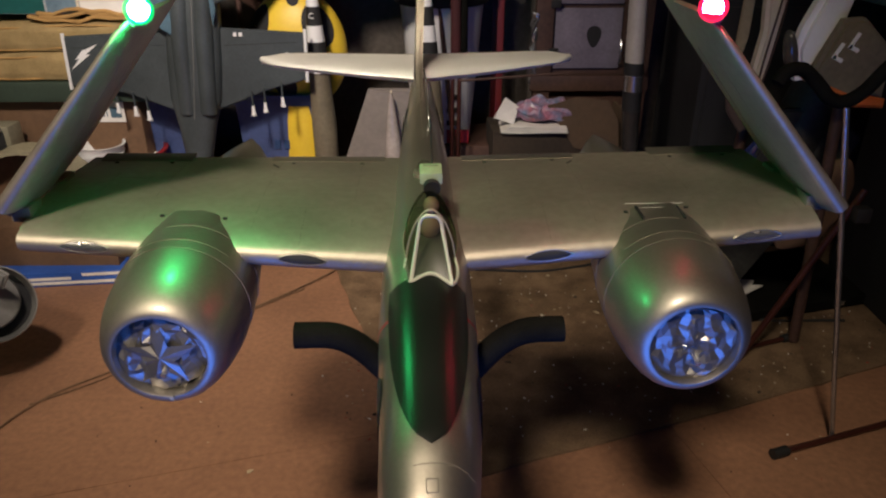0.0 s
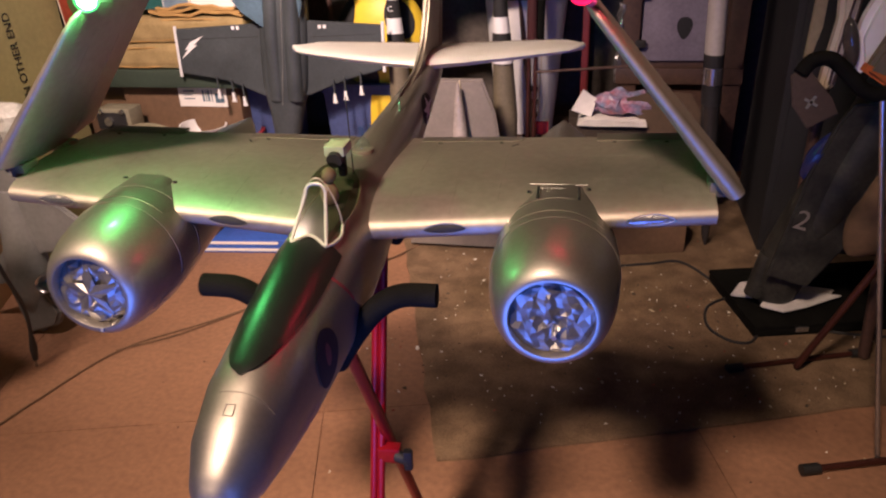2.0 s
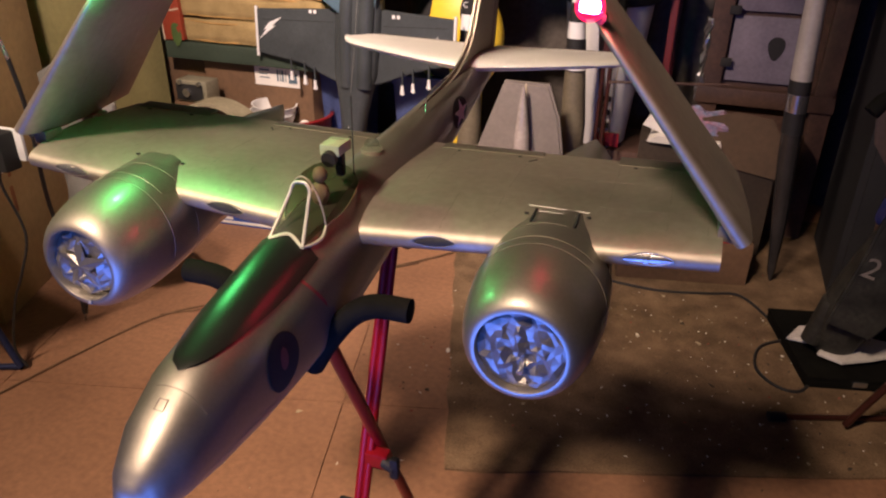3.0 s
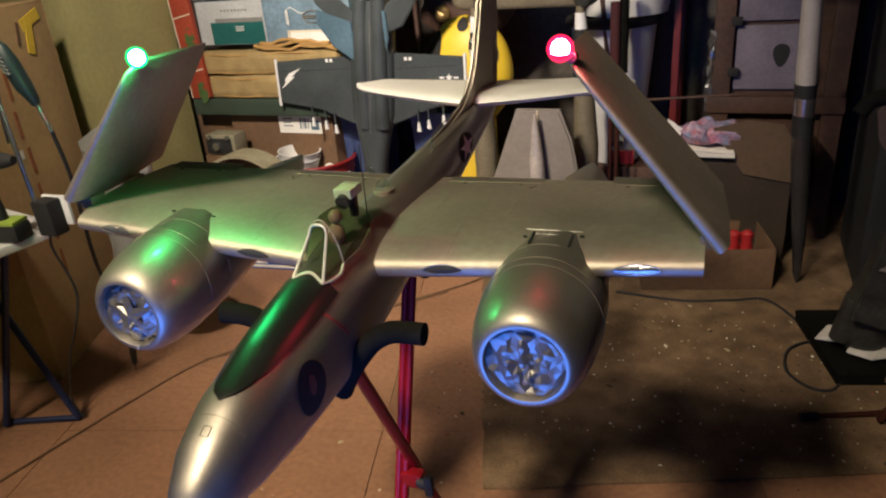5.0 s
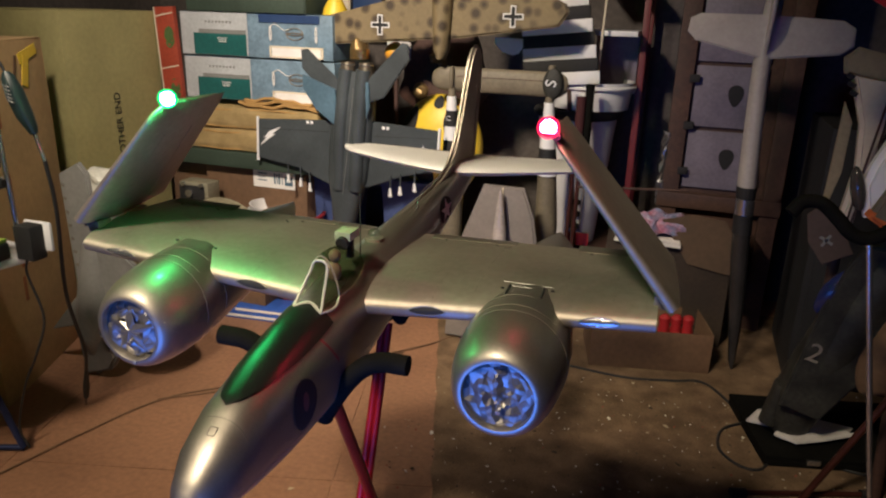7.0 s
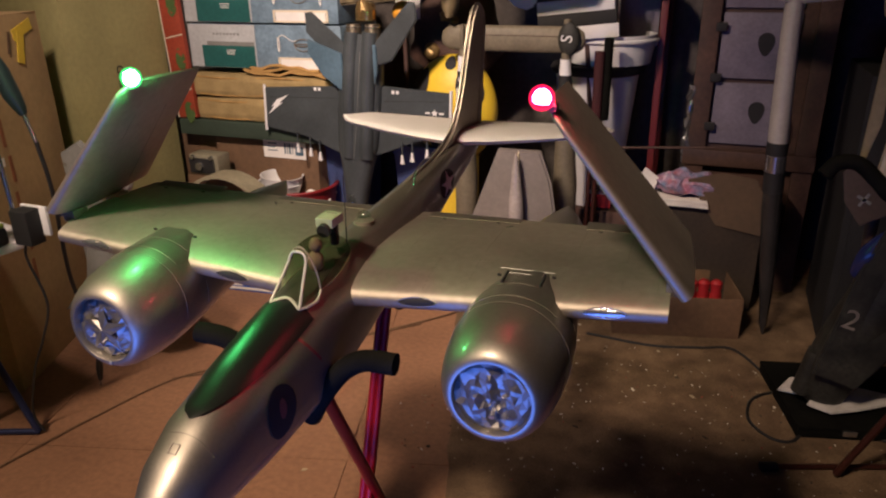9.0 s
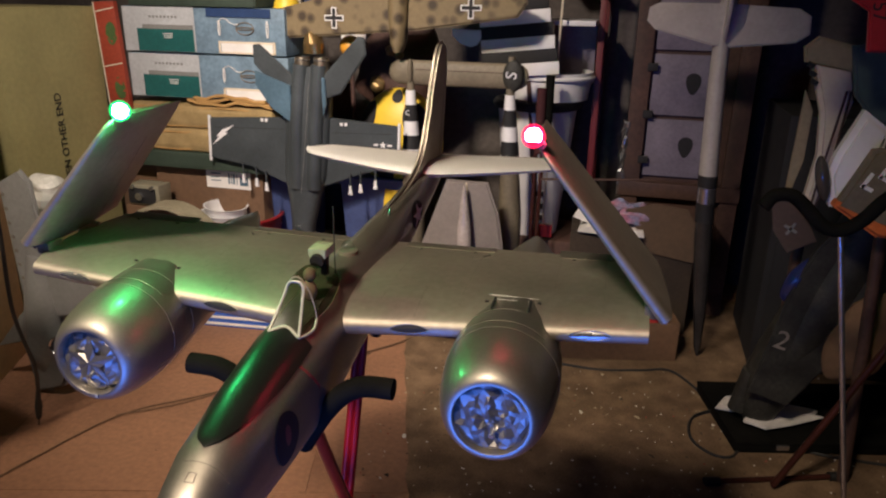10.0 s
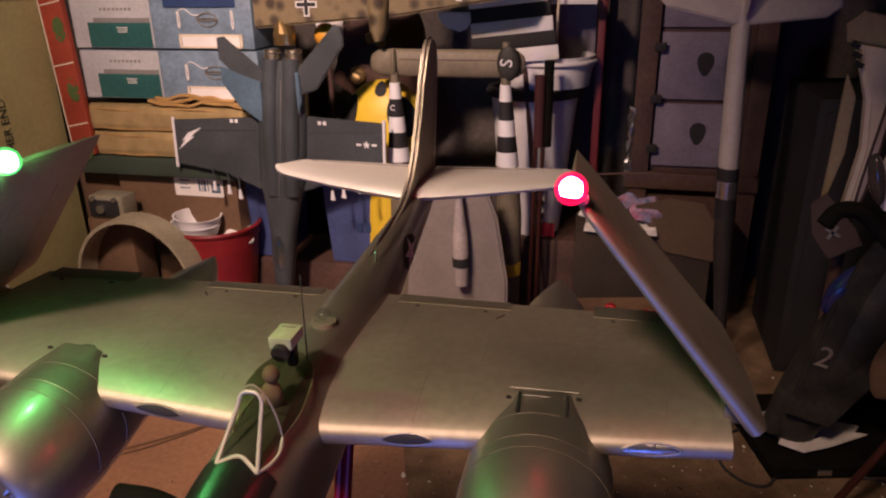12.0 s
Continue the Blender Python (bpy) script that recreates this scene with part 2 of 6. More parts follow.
def sheet(a0, a1, b0, b1):
    bm = bmesh.new()
    ring = [origin + across * a + joint * b for a, b in ((a0, b0), (a1, b0), (a1, b1), (a0, b1))]
    low = [bm.verts.new(p + Vector((0, 0, -0.006))) for p in ring]
    top = [bm.verts.new(p) for p in ring]
    bm.faces.new(top)
    for i in range(4):
        bm.faces.new((low[i], low[(i + 1) % 4], top[(i + 1) % 4], top[i]))
    part("floor_sheet", bm, FLOOR, room, smooth=False)


for a0, a1 in ((-2.445, -1.225), (-1.222, -0.003), (0.003, 1.22), (1.223, 2.44)):
    for b0, b1 in ((-1.9, 0.52), (0.523, 2.95)):
        sheet(a0, a1, b0, b1)

carpet_bm = bmesh.new()
rim = []
for (x0, y0), (x1, y1) in (((-0.72, 3.85), (0.0, 1.685)), ((0.0, 1.685), (2.6, 2.62)), ((2.6, 2.62), (2.6, 4.3)), ((2.6, 4.3), (-0.72, 3.85))):
    for k in range(24):
        t = k / 24
        rim.append((x0 + (x1 - x0) * t + random.uniform(-0.008, 0.008), y0 + (y1 - y0) * t + random.uniform(-0.008, 0.008)))
tagged(part("carpet", slab(rim, 0.008, 0, "xy", 0.0045, carpet_bm), CARPET, None, smooth=False), "old brown carpet littered with chips and lint", "carpet", kind="structure")

debris = bmesh.new()
for i in range(900):
    on_floor = i >= 800
    x, y = (random.uniform(-1.1, 1.3), random.uniform(0.9, 2.3)) if on_floor else (random.uniform(-0.35, 2.0), random.uniform(1.9, 3.4))
    bare = (y - 1.66) < (x * 0.36) or (x < -0.02 and y < 1.69 - x * 3.0)
    if on_floor and not bare:
        continue
    if not on_floor and (y - 1.69) < (x * 0.36) or (y > 3.0 and x > 0.2 and random.random() < 0.7):
        continue
    r = random.uniform(0.0012, 0.0036) * (2.4 if random.random() < 0.05 else 1)
    turn, long = random.uniform(0, 6.3), random.uniform(0.8, 2.4)
    ring = [(x + r * q * (math.cos(a) * math.cos(turn) * long - math.sin(a) * math.sin(turn)), y + r * q * (math.cos(a) * math.sin(turn) * long + math.sin(a) * math.cos(turn)))
            for a, q in [(1.2566 * k + random.uniform(-0.4, 0.4), random.uniform(0.6, 1.3)) for k in range(5)]]
    lift = random.uniform(0.0005, 0.004)
    low = [debris.verts.new((u, v, 0.0002 if on_floor else 0.0088)) for u, v in ring]
    high = [debris.verts.new((u, v, (0.0012 if on_floor else 0.0098) + lift * random.random())) for u, v in ring]
    debris.faces.new(high)
    for k in range(5):
        debris.faces.new((low[k], low[(k + 1) % 5], high[(k + 1) % 5], high[k]))
CHIPS = paint("paper_and_foam_chips", (0.6, 0.57, 0.5), 0.8)
chip_nodes = CHIPS.node_tree
each = chip_nodes.nodes.new("ShaderNodeNewGeometry")
hues = chip_nodes.nodes.new("ShaderNodeValToRGB")
hues.color_ramp.interpolation = "CONSTANT"
for pos, hue in ((0.0, (0.05, 0.035, 0.02, 1)), (0.35, (0.4, 0.33, 0.22, 1)), (0.62, (0.7, 0.66, 0.58, 1)), (0.93, (0.3, 0.05, 0.03, 1))):
    stop = hues.color_ramp.elements[0] if pos == 0.0 else hues.color_ramp.elements[1] if pos == 0.35 else hues.color_ramp.elements.new(pos)
    stop.position, stop.color = pos, hue
chip_nodes.links.new(each.outputs["Random Per Island"], hues.inputs["Fac"])
chip_nodes.links.new(hues.outputs["Color"], chip_nodes.nodes["Principled BSDF"].inputs["Base Color"])
tagged(part("paper_chips", debris, CHIPS, None, smooth=False), "chips of paper and foam scattered on carpet and floor", "debris", kind="stuff")

# ---- the twin-engined model aeroplane ----
plane = thing("model_aeroplane", "large silver twin-engined model aeroplane with folded wings on a red stand", "model aeroplane", pose(0.009, 1.07, 0, 0, 0, 1.7))

# stations along the body: distance aft, top, bottom, half width
BODY = [(-0.502, 0.975, 0.962, 0.005), (-0.497, 0.990, 0.949, 0.018), (-0.480, 1.012, 0.938, 0.032), (-0.44, 1.047, 0.930, 0.048), (-0.38, 1.081, 0.924, 0.057),
        (-0.29, 1.106, 0.920, 0.062), (-0.20, 1.124, 0.921, 0.066), (-0.12, 1.137, 0.924, 0.069), (-0.02, 1.150, 0.935, 0.068), (0.08, 1.160, 0.950, 0.065),
        (0.18, 1.166, 0.970, 0.061), (0.33, 1.172, 1.0, 0.053), (0.48, 1.180, 1.03, 0.045), (0.68, 1.19, 1.07, 0.034), (0.88, 1.20, 1.11, 0.022), (1.05, 1.195, 1.15, 0.007)]


def body_at(y):
    for a, b in zip(BODY, BODY[1:]):
        if a[0] <= y <= b[0]:
            t = (y - a[0]) / (b[0] - a[0])
            return [p + (q - p) * t for p, q in zip(a, b)]
    return BODY[0] if y < BODY[0][0] else BODY[-1]


def body_side(y, z, proud=0.0012):
    _, top, low, half = body_at(y)
    mid, tall = (top + low) / 2, (top - low) / 2
    u = min(0.999, abs((z - mid) / tall))
    return half * (1 - u ** 2.3) ** (1 / 2.3) + proud


def body_top(y, x, proud=0.0012):
    _, top, low, half = body_at(y)
    mid, tall = (top + low) / 2, (top - low) / 2
    u = min(0.999, abs(x / half))
    return mid + tall * (1 - u ** 2.3) ** (1 / 2.3) + proud


def body_ring(st, n=36):
    y, top, low, half = st
    mid, tall = (top + low) / 2, (top - low) / 2
    out = []
    for i in range(n):
        a = 2 * math.pi * i / n
        c, s = math.cos(a), math.sin(a)
        out.append((half * math.copysign(abs(c) ** (2 / 2.3), c) - 0.03 * max(0.0, -0.30 - y), y, mid + tall * math.copysign(abs(s) ** (2 / 2.3), s)))
    return out


fine = []
for a, b in zip(BODY, BODY[1:]):
    fine += [[p + (q - p) * k / 3 for p, q in zip(a, b)] for k in range(3)]
part("fuselage", loft([body_ring(st) for st in fine + [BODY[-1]]]), SILVER, plane)


def skin_patch(name, outline, material, parent, label="", over="top", sign=1, steps=10, proud=0.0014):
    """A thin painted patch lying on the body; outline gives (along, from, to)."""
    bm = bmesh.new()
    rows = []
    for y, a, b in outline:
        row = []
        for k in range(steps + 1):
            v = a + (b - a) * k / steps
            row.append(bm.verts.new((v, y, body_top(y, v, proud)) if over == "top" else (sign * body_side(y, v, proud), y, v)))
        rows.append(row)
    for a, b in zip(rows, rows[1:]):
        for k in range(steps):
            bm.faces.new((a[k], a[k + 1], b[k + 1], b[k]))
    return part(name, bm, material, parent, label)


# black anti-glare panel ahead of the windscreen
ag = []
for k in range(25):
    t = k / 24
    y = -0.388 + t * 0.258
    w = 0.0515 * (1 - (1 - t) ** 2.4) ** 0.52
    w = min(w, body_at(y)[3] * 0.80)
    ag.append((y, -w, w))
skin_patch("anti_glare_panel", ag, ANTIGLARE, plane, "glossy black anti-glare panel", proud=0.003, steps=16)

# nose: joint rings, hatch mark, emblem, stripe
for y in (-0.405, -0.17):
    skin_patch("panel_line", [(y, -0.046, 0.046), (y + 0.0012, -0.046, 0.046)], LINE, plane, proud=0.0009)


def side_disc(name, y0, z0, ry, rz, material, parent, sign, label="", proud=0.0016, n=24):
    bm = bmesh.new()
    rows = []
    for r in (0.001, 0.35, 0.7, 1.0):
        rows.append([bm.verts.new((sign * body_side(y0 + ry * r * math.cos(a), z0 + rz * r * math.sin(a), proud), y0 + ry * r * math.cos(a), z0 + rz * r * math.sin(a)))
                     for a in [2 * math.pi * i / n for i in range(n)]])
    for a, b in zip(rows, rows[1:]):
        for i in range(n):
            bm.faces.new((a[i], a[(i + 1) % n], b[(i + 1) % n], b[i]))
    return part(name, bm, material, parent, label)


for sign in (1, -1):
    emblem = side_disc("nose_emblem", -0.264, 1.022, 0.036, 0.044, BLACK, plane, sign, "dark oval emblem with a plain pale shape")
    side_disc("emblem_shape", -0.264, 1.028, 0.009, 0.018, paint("dull_red_print", (0.16, 0.05, 0.045), 0.6), emblem, sign, proud=0.0026, n=9)
    skin_patch("red_stripe", [(-0.196 + 0.0055 * k, 1.118 - 0.0085 * k, 1.128 - 0.0085 * k) for k in range(10)], STRIPE, plane, "thin red warning stripe", "side", sign)
    # star badge, dark disc and bars
    badge = side_disc("star_badge", 0.585, 1.132, 0.06, 0.034, BLACK, plane, sign, "dark national badge with a pale star")
    bm = bmesh.new()
    pts = []
    for i in range(10):
        r = 1.0 if i % 2 == 0 else 0.4
        a = math.pi / 2 + i * math.pi / 5
        y, z = 0.585 + 0.056 * r * math.cos(a), 1.132 + 0.032 * r * math.sin(a)
        pts.append(bm.verts.new((sign * body_side(y, z, 0.004), y, z)))
    c = bm.verts.new((sign * body_side(0.585, 1.132, 0.004), 0.585, 1.132))
    for i in range(10):
        bm.faces.new((c, pts[i], pts[(i + 1) % 10]))
    part("star", bm, WHITE, badge)

# small square mark on the nose, port side
for a, b in (((-0.430, -0.006), (-0.430, 0.006)), ((-0.418, -0.006), (-0.418, 0.006)), ((-0.430, -0.006), (-0.418, -0.006)), ((-0.430, 0.006), (-0.418, 0.006))):
    p = [(x, y, body_top(y, x, 0.0006)) for y, x in (a, b)]
    part("hatch_mark", tube(p, 0.0006, 5), LINE, plane)

# fin and tailplane
FIN = [(0.36, 1.172), (0.50, 1.186), (0.60, 1.194), (0.68, 1.206), (0.73, 1.224), (0.77, 1.25), (0.80, 1.29), (0.825, 1.35), (0.85, 1.43), (0.875, 1.495), (0.90, 1.528),
       (0.925, 1.543), (0.965, 1.541), (1.0, 1.518), (1.02, 1.47), (1.03, 1.36), (1.03, 1.17), (0.7, 1.15)]
fin_bm = slab(FIN, 0.017, 0.0078, "yz")
for v in fin_bm.verts:
    v.co.x += max(0.0, v.co.z - 1.2) * 0.055 - max(0.0, v.co.y - 0.3) * 0.012
part("fin", fin_bm, SILVER_DIRTY, plane)
part("rudder_line", tube([(0.003, 0.975, 1.20), (0.021, 0.972, 1.50)], 0.0008, 5), LINE, plane)
for sign in (1, -1):
    rings = []
    for t in (0.0, 0.25, 0.5, 0.75, 0.88, 0.95, 0.985, 1.0):
        x = -0.010 + sign * (0.008 + 0.405 * t)
        le, te = 0.770 + 0.140 * t ** 1.3, 1.060 - 0.02 * t
        if t > 0.85:
            q = (t - 0.85) / 0.15
            le, te = le + 0.04 * q ** 2, te - 0.075 * q ** 2
        z, th = 1.192 + 0.012 * t, 0.019 * (1 - 0.55 * t) * (0.35 if t == 1.0 else 1)
        prof = [(0, 0), (0.03, 0.6), (0.12, 0.95), (0.35, 1.0), (0.7, 0.5), (1, 0.05), (1, -0.05), (0.7, -0.5), (0.35, -1.0), (0.12, -0.95), (0.03, -0.6)]
        rings.append([(x, le + (te - le) * u, z + th * w) for u, w in prof])
    part("tailplane", loft(rings), SILVER_PALE, plane, "pale silver tailplane half")
    part("elevator_line", tube([(sign * 0.02, 0.985, 1.2085), (sign * 0.34, 1.0, 1.212)], 0.0008, 5), LINE, plane)

# wing centre section
AIRFOIL = [(1.0, 0.002), (0.85, 0.022), (0.7, 0.045), (0.5, 0.069), (0.35, 0.078), (0.22, 0.074), (0.12, 0.063), (0.08, 0.055), (0.05, 0.046), (0.03, 0.039), (0.018, 0.032), (0.009, 0.023), (0.003, 0.013), (0.0, 0.0),
           (0.003, -0.018), (0.008, -0.030), (0.017, -0.040), (0.03, -0.046), (0.05, -0.049), (0.12, -0.050), (0.22, -0.050), (0.35, -0.049), (0.5, -0.042), (0.7, -0.028), (0.85, -0.014), (1.0, -0.002)]


def wing_at(x):
    t = (abs(x) - 0.03) / 0.565
    return -0.014 + 0.002 * t, 0.395 - 0.102 * t, 1.0905 + 0.047 * t, 1.120 + 0.045 * t


def wing_top(x, u, proud=0.0008):
    le, te, zl, zt = wing_at(x)
    up = AIRFOIL[:AIRFOIL.index((0.0, 0.0)) + 1]
    for (a, za), (b, zb) in zip(up, up[1:]):
        if b <= u <= a:
            z = za + (zb - za) * (a - u) / (a - b)
            return (x, le + (te - le) * u, zl + (zt - zl) * u + z * (te - le) + proud)
    return (x, te, zt)


def nose_front(x, dz):
    """How far forward the leading edge reaches at that height over its middle."""
    le, te, zl, zt = wing_at(x)
    w = dz / (te - le)
    line = AIRFOIL[AIRFOIL.index((0.12, 0.063)):AIRFOIL.index((0.12, -0.050)) + 1]
    for (a, za), (b, zb) in zip(line, line[1:]):
        if zb <= w <= za:
            return le + (te - le) * (a + (b - a) * (za - w) / (za - zb))
    return le


for sign in (1, -1):
    rings = []
    for k in range(9):
        x = sign * (0.03 + 0.565 * k / 8)
        le, te, zl, zt = wing_at(x)
        rings.append([(x, le + (te - le) * u, zl + (zt - zl) * u + w * (te - le)) for u, w in AIRFOIL])
    wing = part("wing", loft(rings), SILVER_DIRTY, plane)
    # joints in the skin
    for x, u0, u1 in ((0.115, 0.02, 0.97), (0.19, 0.02, 0.3), (0.265, 0.04, 0.97), (0.43, 0.1, 0.97), (0.52, 0.02, 0.97), (0.575, 0.02, 0.97)):
        part("panel_line", tube([wing_top(sign * x, u0 + (u1 - u0) * k / 10, -0.00015) for k in range(11)], 0.0003, 5), SEAM, wing)
    for u, x0, x1 in ((0.30, 0.075, 0.30), (0.30, 0.41, 0.58), (0.62, 0.08, 0.58), (0.78, 0.08, 0.34)):
        part("panel_line", tube([wing_top(sign * (x0 + (x1 - x0) * k / 6), u, -0.0002) for k in range(7)], 0.0003, 5), SEAM, wing)
    # raised flap strips behind the hinge line, with their clips
    for x0, x1 in ((0.075, 0.285), (0.425, 0.578)):
        rings = []
        for k in range(7):
            x = sign * (x0 + (x1 - x0) * k / 6)
            a, te = Vector(wing_top(x, 0.925, 0.0008)), wing_at(x)[1]
            b = Vector((x, te + (0.009 if x0 > 0.4 else 0.003), a.z + (0.0030 if x0 > 0.4 else -0.0015)))
            rings.append([a, a.lerp(b, 0.5) + Vector((0, 0, 0.0012)), b, b + Vector((0, 0, -0.003)), a + Vector((0, 0, -0.004))])
        part("flap", loft(rings), SILVER, wing)
        for k in (1, 4):
            part("flap_clip", block(wing_top(sign * (x0 + (x1 - x0) * k / 5), 0.885, 0.001), (0.007, 0.0035, 0.002), 0.0006), BLACK, wing)
    part("skin_slot", block(wing_top(sign * 0.272, 0.84, 0.0004), (0.003, 0.02, 0.001), 0, Matrix.Rotation(-0.7 * sign, 4, "Z")), BLACK, wing, smooth=False)
    # oval air intakes in the leading edge
    for x in (0.185, 0.50):
        le, te, zl, zt = wing_at(x)
        rim = []
        for k in range(32):
            a = 2 * math.pi * k / 32
            dx, dz = 0.036 * math.cos(a), 0.0085 * math.copysign(abs(math.sin(a)) ** 1.35, math.sin(a)) + 0.001
            rim.append(Vector((sign * (x + dx), nose_front(x + dx, dz), wing_at(x + dx)[2] + dz)))
        lip = part("intake_lip", tube(rim + [rim[0]], 0.0016, 6), SILVER, wing)
        hole = bmesh.new()
        edge = [hole.verts.new(p + Vector((0, -0.0006, 0))) for p in rim]
        deep = [hole.verts.new(p + Vector((sign * (x - abs(p.x)) * 0.3, 0.0006 - 0.0014, 0))) for p in rim]
        heart = hole.verts.new((sign * x, le - 0.0012, zl + 0.001))
        for k in range(32):
            hole.faces.new((edge[k], edge[(k + 1) % 32], deep[(k + 1) % 32], deep[k]))
            hole.faces.new((deep[k], deep[(k + 1) % 32], heart))
        part("intake_hole", hole, BLACK if x < 0.3 else STEEL, lip, "" if x < 0.3 else "closed metal intake slot")
    # folded outer panel, leaning inwards over the fold
    le0, le1 = (Vector((0.619, -0.017, 1.172)) if sign > 0 else Vector((-0.609, -0.010, 1.187))), Vector((sign * 0.384, 0.016, 1.449))
    out = Vector((sign * (le1 - le0).z, 0, sign * -(le1 - le0).x)) if sign > 0 else Vector(((le1 - le0).z * -1, 0, (le1 - le0).x))
    out.normalize()
    rings = []
    for k in range(13):
        t = k / 12
        p = le0.lerp(le1, t)
        chord = 0.290 - 0.066 * t
        front = 0.0
        if t > 0.85:
            q = (t - 0.85) / 0.15
            front, chord = 0.022 * q ** 3, chord - 0.026 * q ** 3
        th = 0.86 * chord * (1 - 0.35 * t) * (0.5 if t == 1 else 1)
        rings.append([p + Vector((0, front + chord * u, 0)) - out * (w * th) for u, w in AIRFOIL])
    panel = part("folding_wing_panel", loft(rings), SILVER_DIRTY, plane, "outer wing panel folded upwards")
    for u in (0.3, 0.7):
        line = []
        for k in range(1, 10):
            t = k / 12
            p = le0.lerp(le1, t)
            chord = 0.290 - 0.066 * t
            w = 0.0755 if u == 0.3 else 0.045
            line.append(p + Vector((0, chord * u, 0)) - out * (w * 0.86 * chord * (1 - 0.35 * t)))
        part("panel_line", tube(line, 0.0005, 5), SEAM, panel)
    # hinge between centre section and outer panel
    for y in (0.05, 0.17):
        hinge = part("fold_hinge", block((sign * 0.602, y, 1.166), (0.03, 0.04, 0.024), 0.003), LINE, plane, "dark metal fold hinge")
        part("hinge_pin", tube([(sign * 0.612, y - 0.03, 1.172), (sign * 0.612, y + 0.03, 1.172)], 0.004, 8), STEEL, hinge)
    # navigation lamp on the tip
    along = (le1 - le0).normalized()
    tip = Vector((-0.370, 0.020, 1.458)) if sign < 0 else Vector((0.384, 0.008, 1.458))
    # outer ball is the painted halo, larger than the bulb inside
    lamp = part("wingtip_lamp", ball(tip, (0.0192, 0.0192, 0.0192)), GREEN_HALO if sign < 0 else RED_HALO, plane, "glowing green wingtip lamp" if sign < 0 else "glowing red wingtip lamp")
    glow_r = 0.0135
    part("bulb", ball(tip, (glow_r, glow_r, glow_r)), GREEN_GLOW if sign < 0 else RED_GLOW, lamp)
    part("lamp_socket", tube([tip - along * 0.02 + Vector((0, 0.012, 0)), tip - along * 0.02 + Vector((0, 0.03, 0))], 0.008, 10), LINE, lamp)

    # added shield round the bulb, keeps its light off parts of the plane
    shade = Vector((-0.06, 0.02, -1.0)).normalized() if sign > 0 else Vector((-0.1, 0.55, -0.83)).normalized()
    side_a = shade.orthogonal().normalized()
    side_b = shade.cross(side_a)
    part("lamp_shield", loft([[tip + (shade * math.cos(p) + (side_a * math.cos(a) + side_b * math.sin(a)) * math.sin(p)) * 0.0155 for a in [2 * math.pi * k / 20 for k in range(20)]] for p in ((0.05, 0.4, 0.75, 1.15) if sign > 0 else (0.05, 0.3, 0.55, 0.74))], caps=False), BLACK, lamp)

    # engine nacelle
    cx = sign * 0.358 + 0.003
    prof = [(-0.1732, 0.0620, 1.044), (-0.1735, 0.0650, 1.044), (-0.172, 0.0695, 1.044), (-0.168, 0.0745, 1.0443), (-0.160, 0.0805, 1.045), (-0.147, 0.0862, 1.0465), (-0.124, 0.0922, 1.049), (-0.097, 0.0963, 1.0515), (-0.07, 0.0985, 1.0538), (-0.04, 0.099, 1.0565),
            (0.01, 0.096, 1.060), (0.06, 0.090, 1.062), (0.14, 0.081, 1.064), (0.26, 0.074, 1.072), (0.33, 0.070, 1.084), (0.39, 0.050, 1.117), (0.44, 0.026, 1.131), (0.475, 0.003, 1.138)]
    nacelle = part("engine_nacelle", loft([circle((cx, y, z), (0, 1, 0), r, 40, 1.0 if y < 0.3 else max(0.3, 1.0 - (y - 0.3) * 5)) for y, r, z in prof], caps=False), SILVER, plane)
    part("cowl_throat", loft([circle((cx, y, 1.044), (0, 1, 0), r, 40) for y, r in ((-0.1732, 0.0620), (-0.171, 0.0607), (-0.160, 0.0600), (-0.11, 0.059))], caps=False), SILVER, nacelle)
    for y, r in ((-0.062, 0.0988), (0.006, 0.0967)):
        arc = [(cx + r * math.cos(a), y, (1.0555 if y < 0 else 1.0598) + r * math.sin(a)) for a in [math.pi * k / 30 - 0.3 for k in range(36)]]
        part("cowl_seam", tube(arc, 0.0005, 5), LINE, nacelle)
    # top fairing with its two slots
    fair = []
    for y, hw, top, flat, power in ((-0.040, 0.070, 1.150, 0.0, 2.0), (-0.016, 0.074, 1.154, 0.05, 2.0), (0.0, 0.066, 1.1545, 0.4, 2.0), (0.014, 0.056, 1.155, 0.8, 2.2), (0.030, 0.047, 1.1555, 1.0, 3.0),
                                    (0.046, 0.041, 1.156, 1.0, 4.0), (0.056, 0.038, 1.1563, 1.0, 5.0), (0.060, 0.0375, 1.1563, 1.0, 5.0)):
        (ya, ra, za), (yb, rb, zb) = [(a, b) for a, b in zip(prof, prof[1:]) if a[0] <= y <= b[0]][0]
        rn, zn = [u + (v - u) * (y - ya) / (yb - ya) for u, v in ((ra, rb), (za, zb))]
        crown = []
        for q in range(-10, 11):
            dx = hw * q / 10
            le, te, zl, zt = wing_at(cx + dx)
            skin = wing_top(cx + dx, (y - le) / (te - le), 0.0)[2] if y > le else zl
            under = wing_top(cx, max(0.0, (y - wing_at(cx)[0]) / 0.34), 0.0)[2] if y > le else zl
            arch = zn + math.sqrt(max(0.0, rn * rn - dx * dx)) + 0.0006
            crown.append((cx + dx, y, arch + (skin + (top - under) * (1 - abs(q / 10) ** power) - arch) * flat))
        fair.append([(cx - hw - 0.006, y, crown[0][2] - 0.012)] + crown + [(cx + hw + 0.006, y, crown[-1][2] - 0.012)])
    part("top_fairing", loft(fair), SILVER, nacelle)
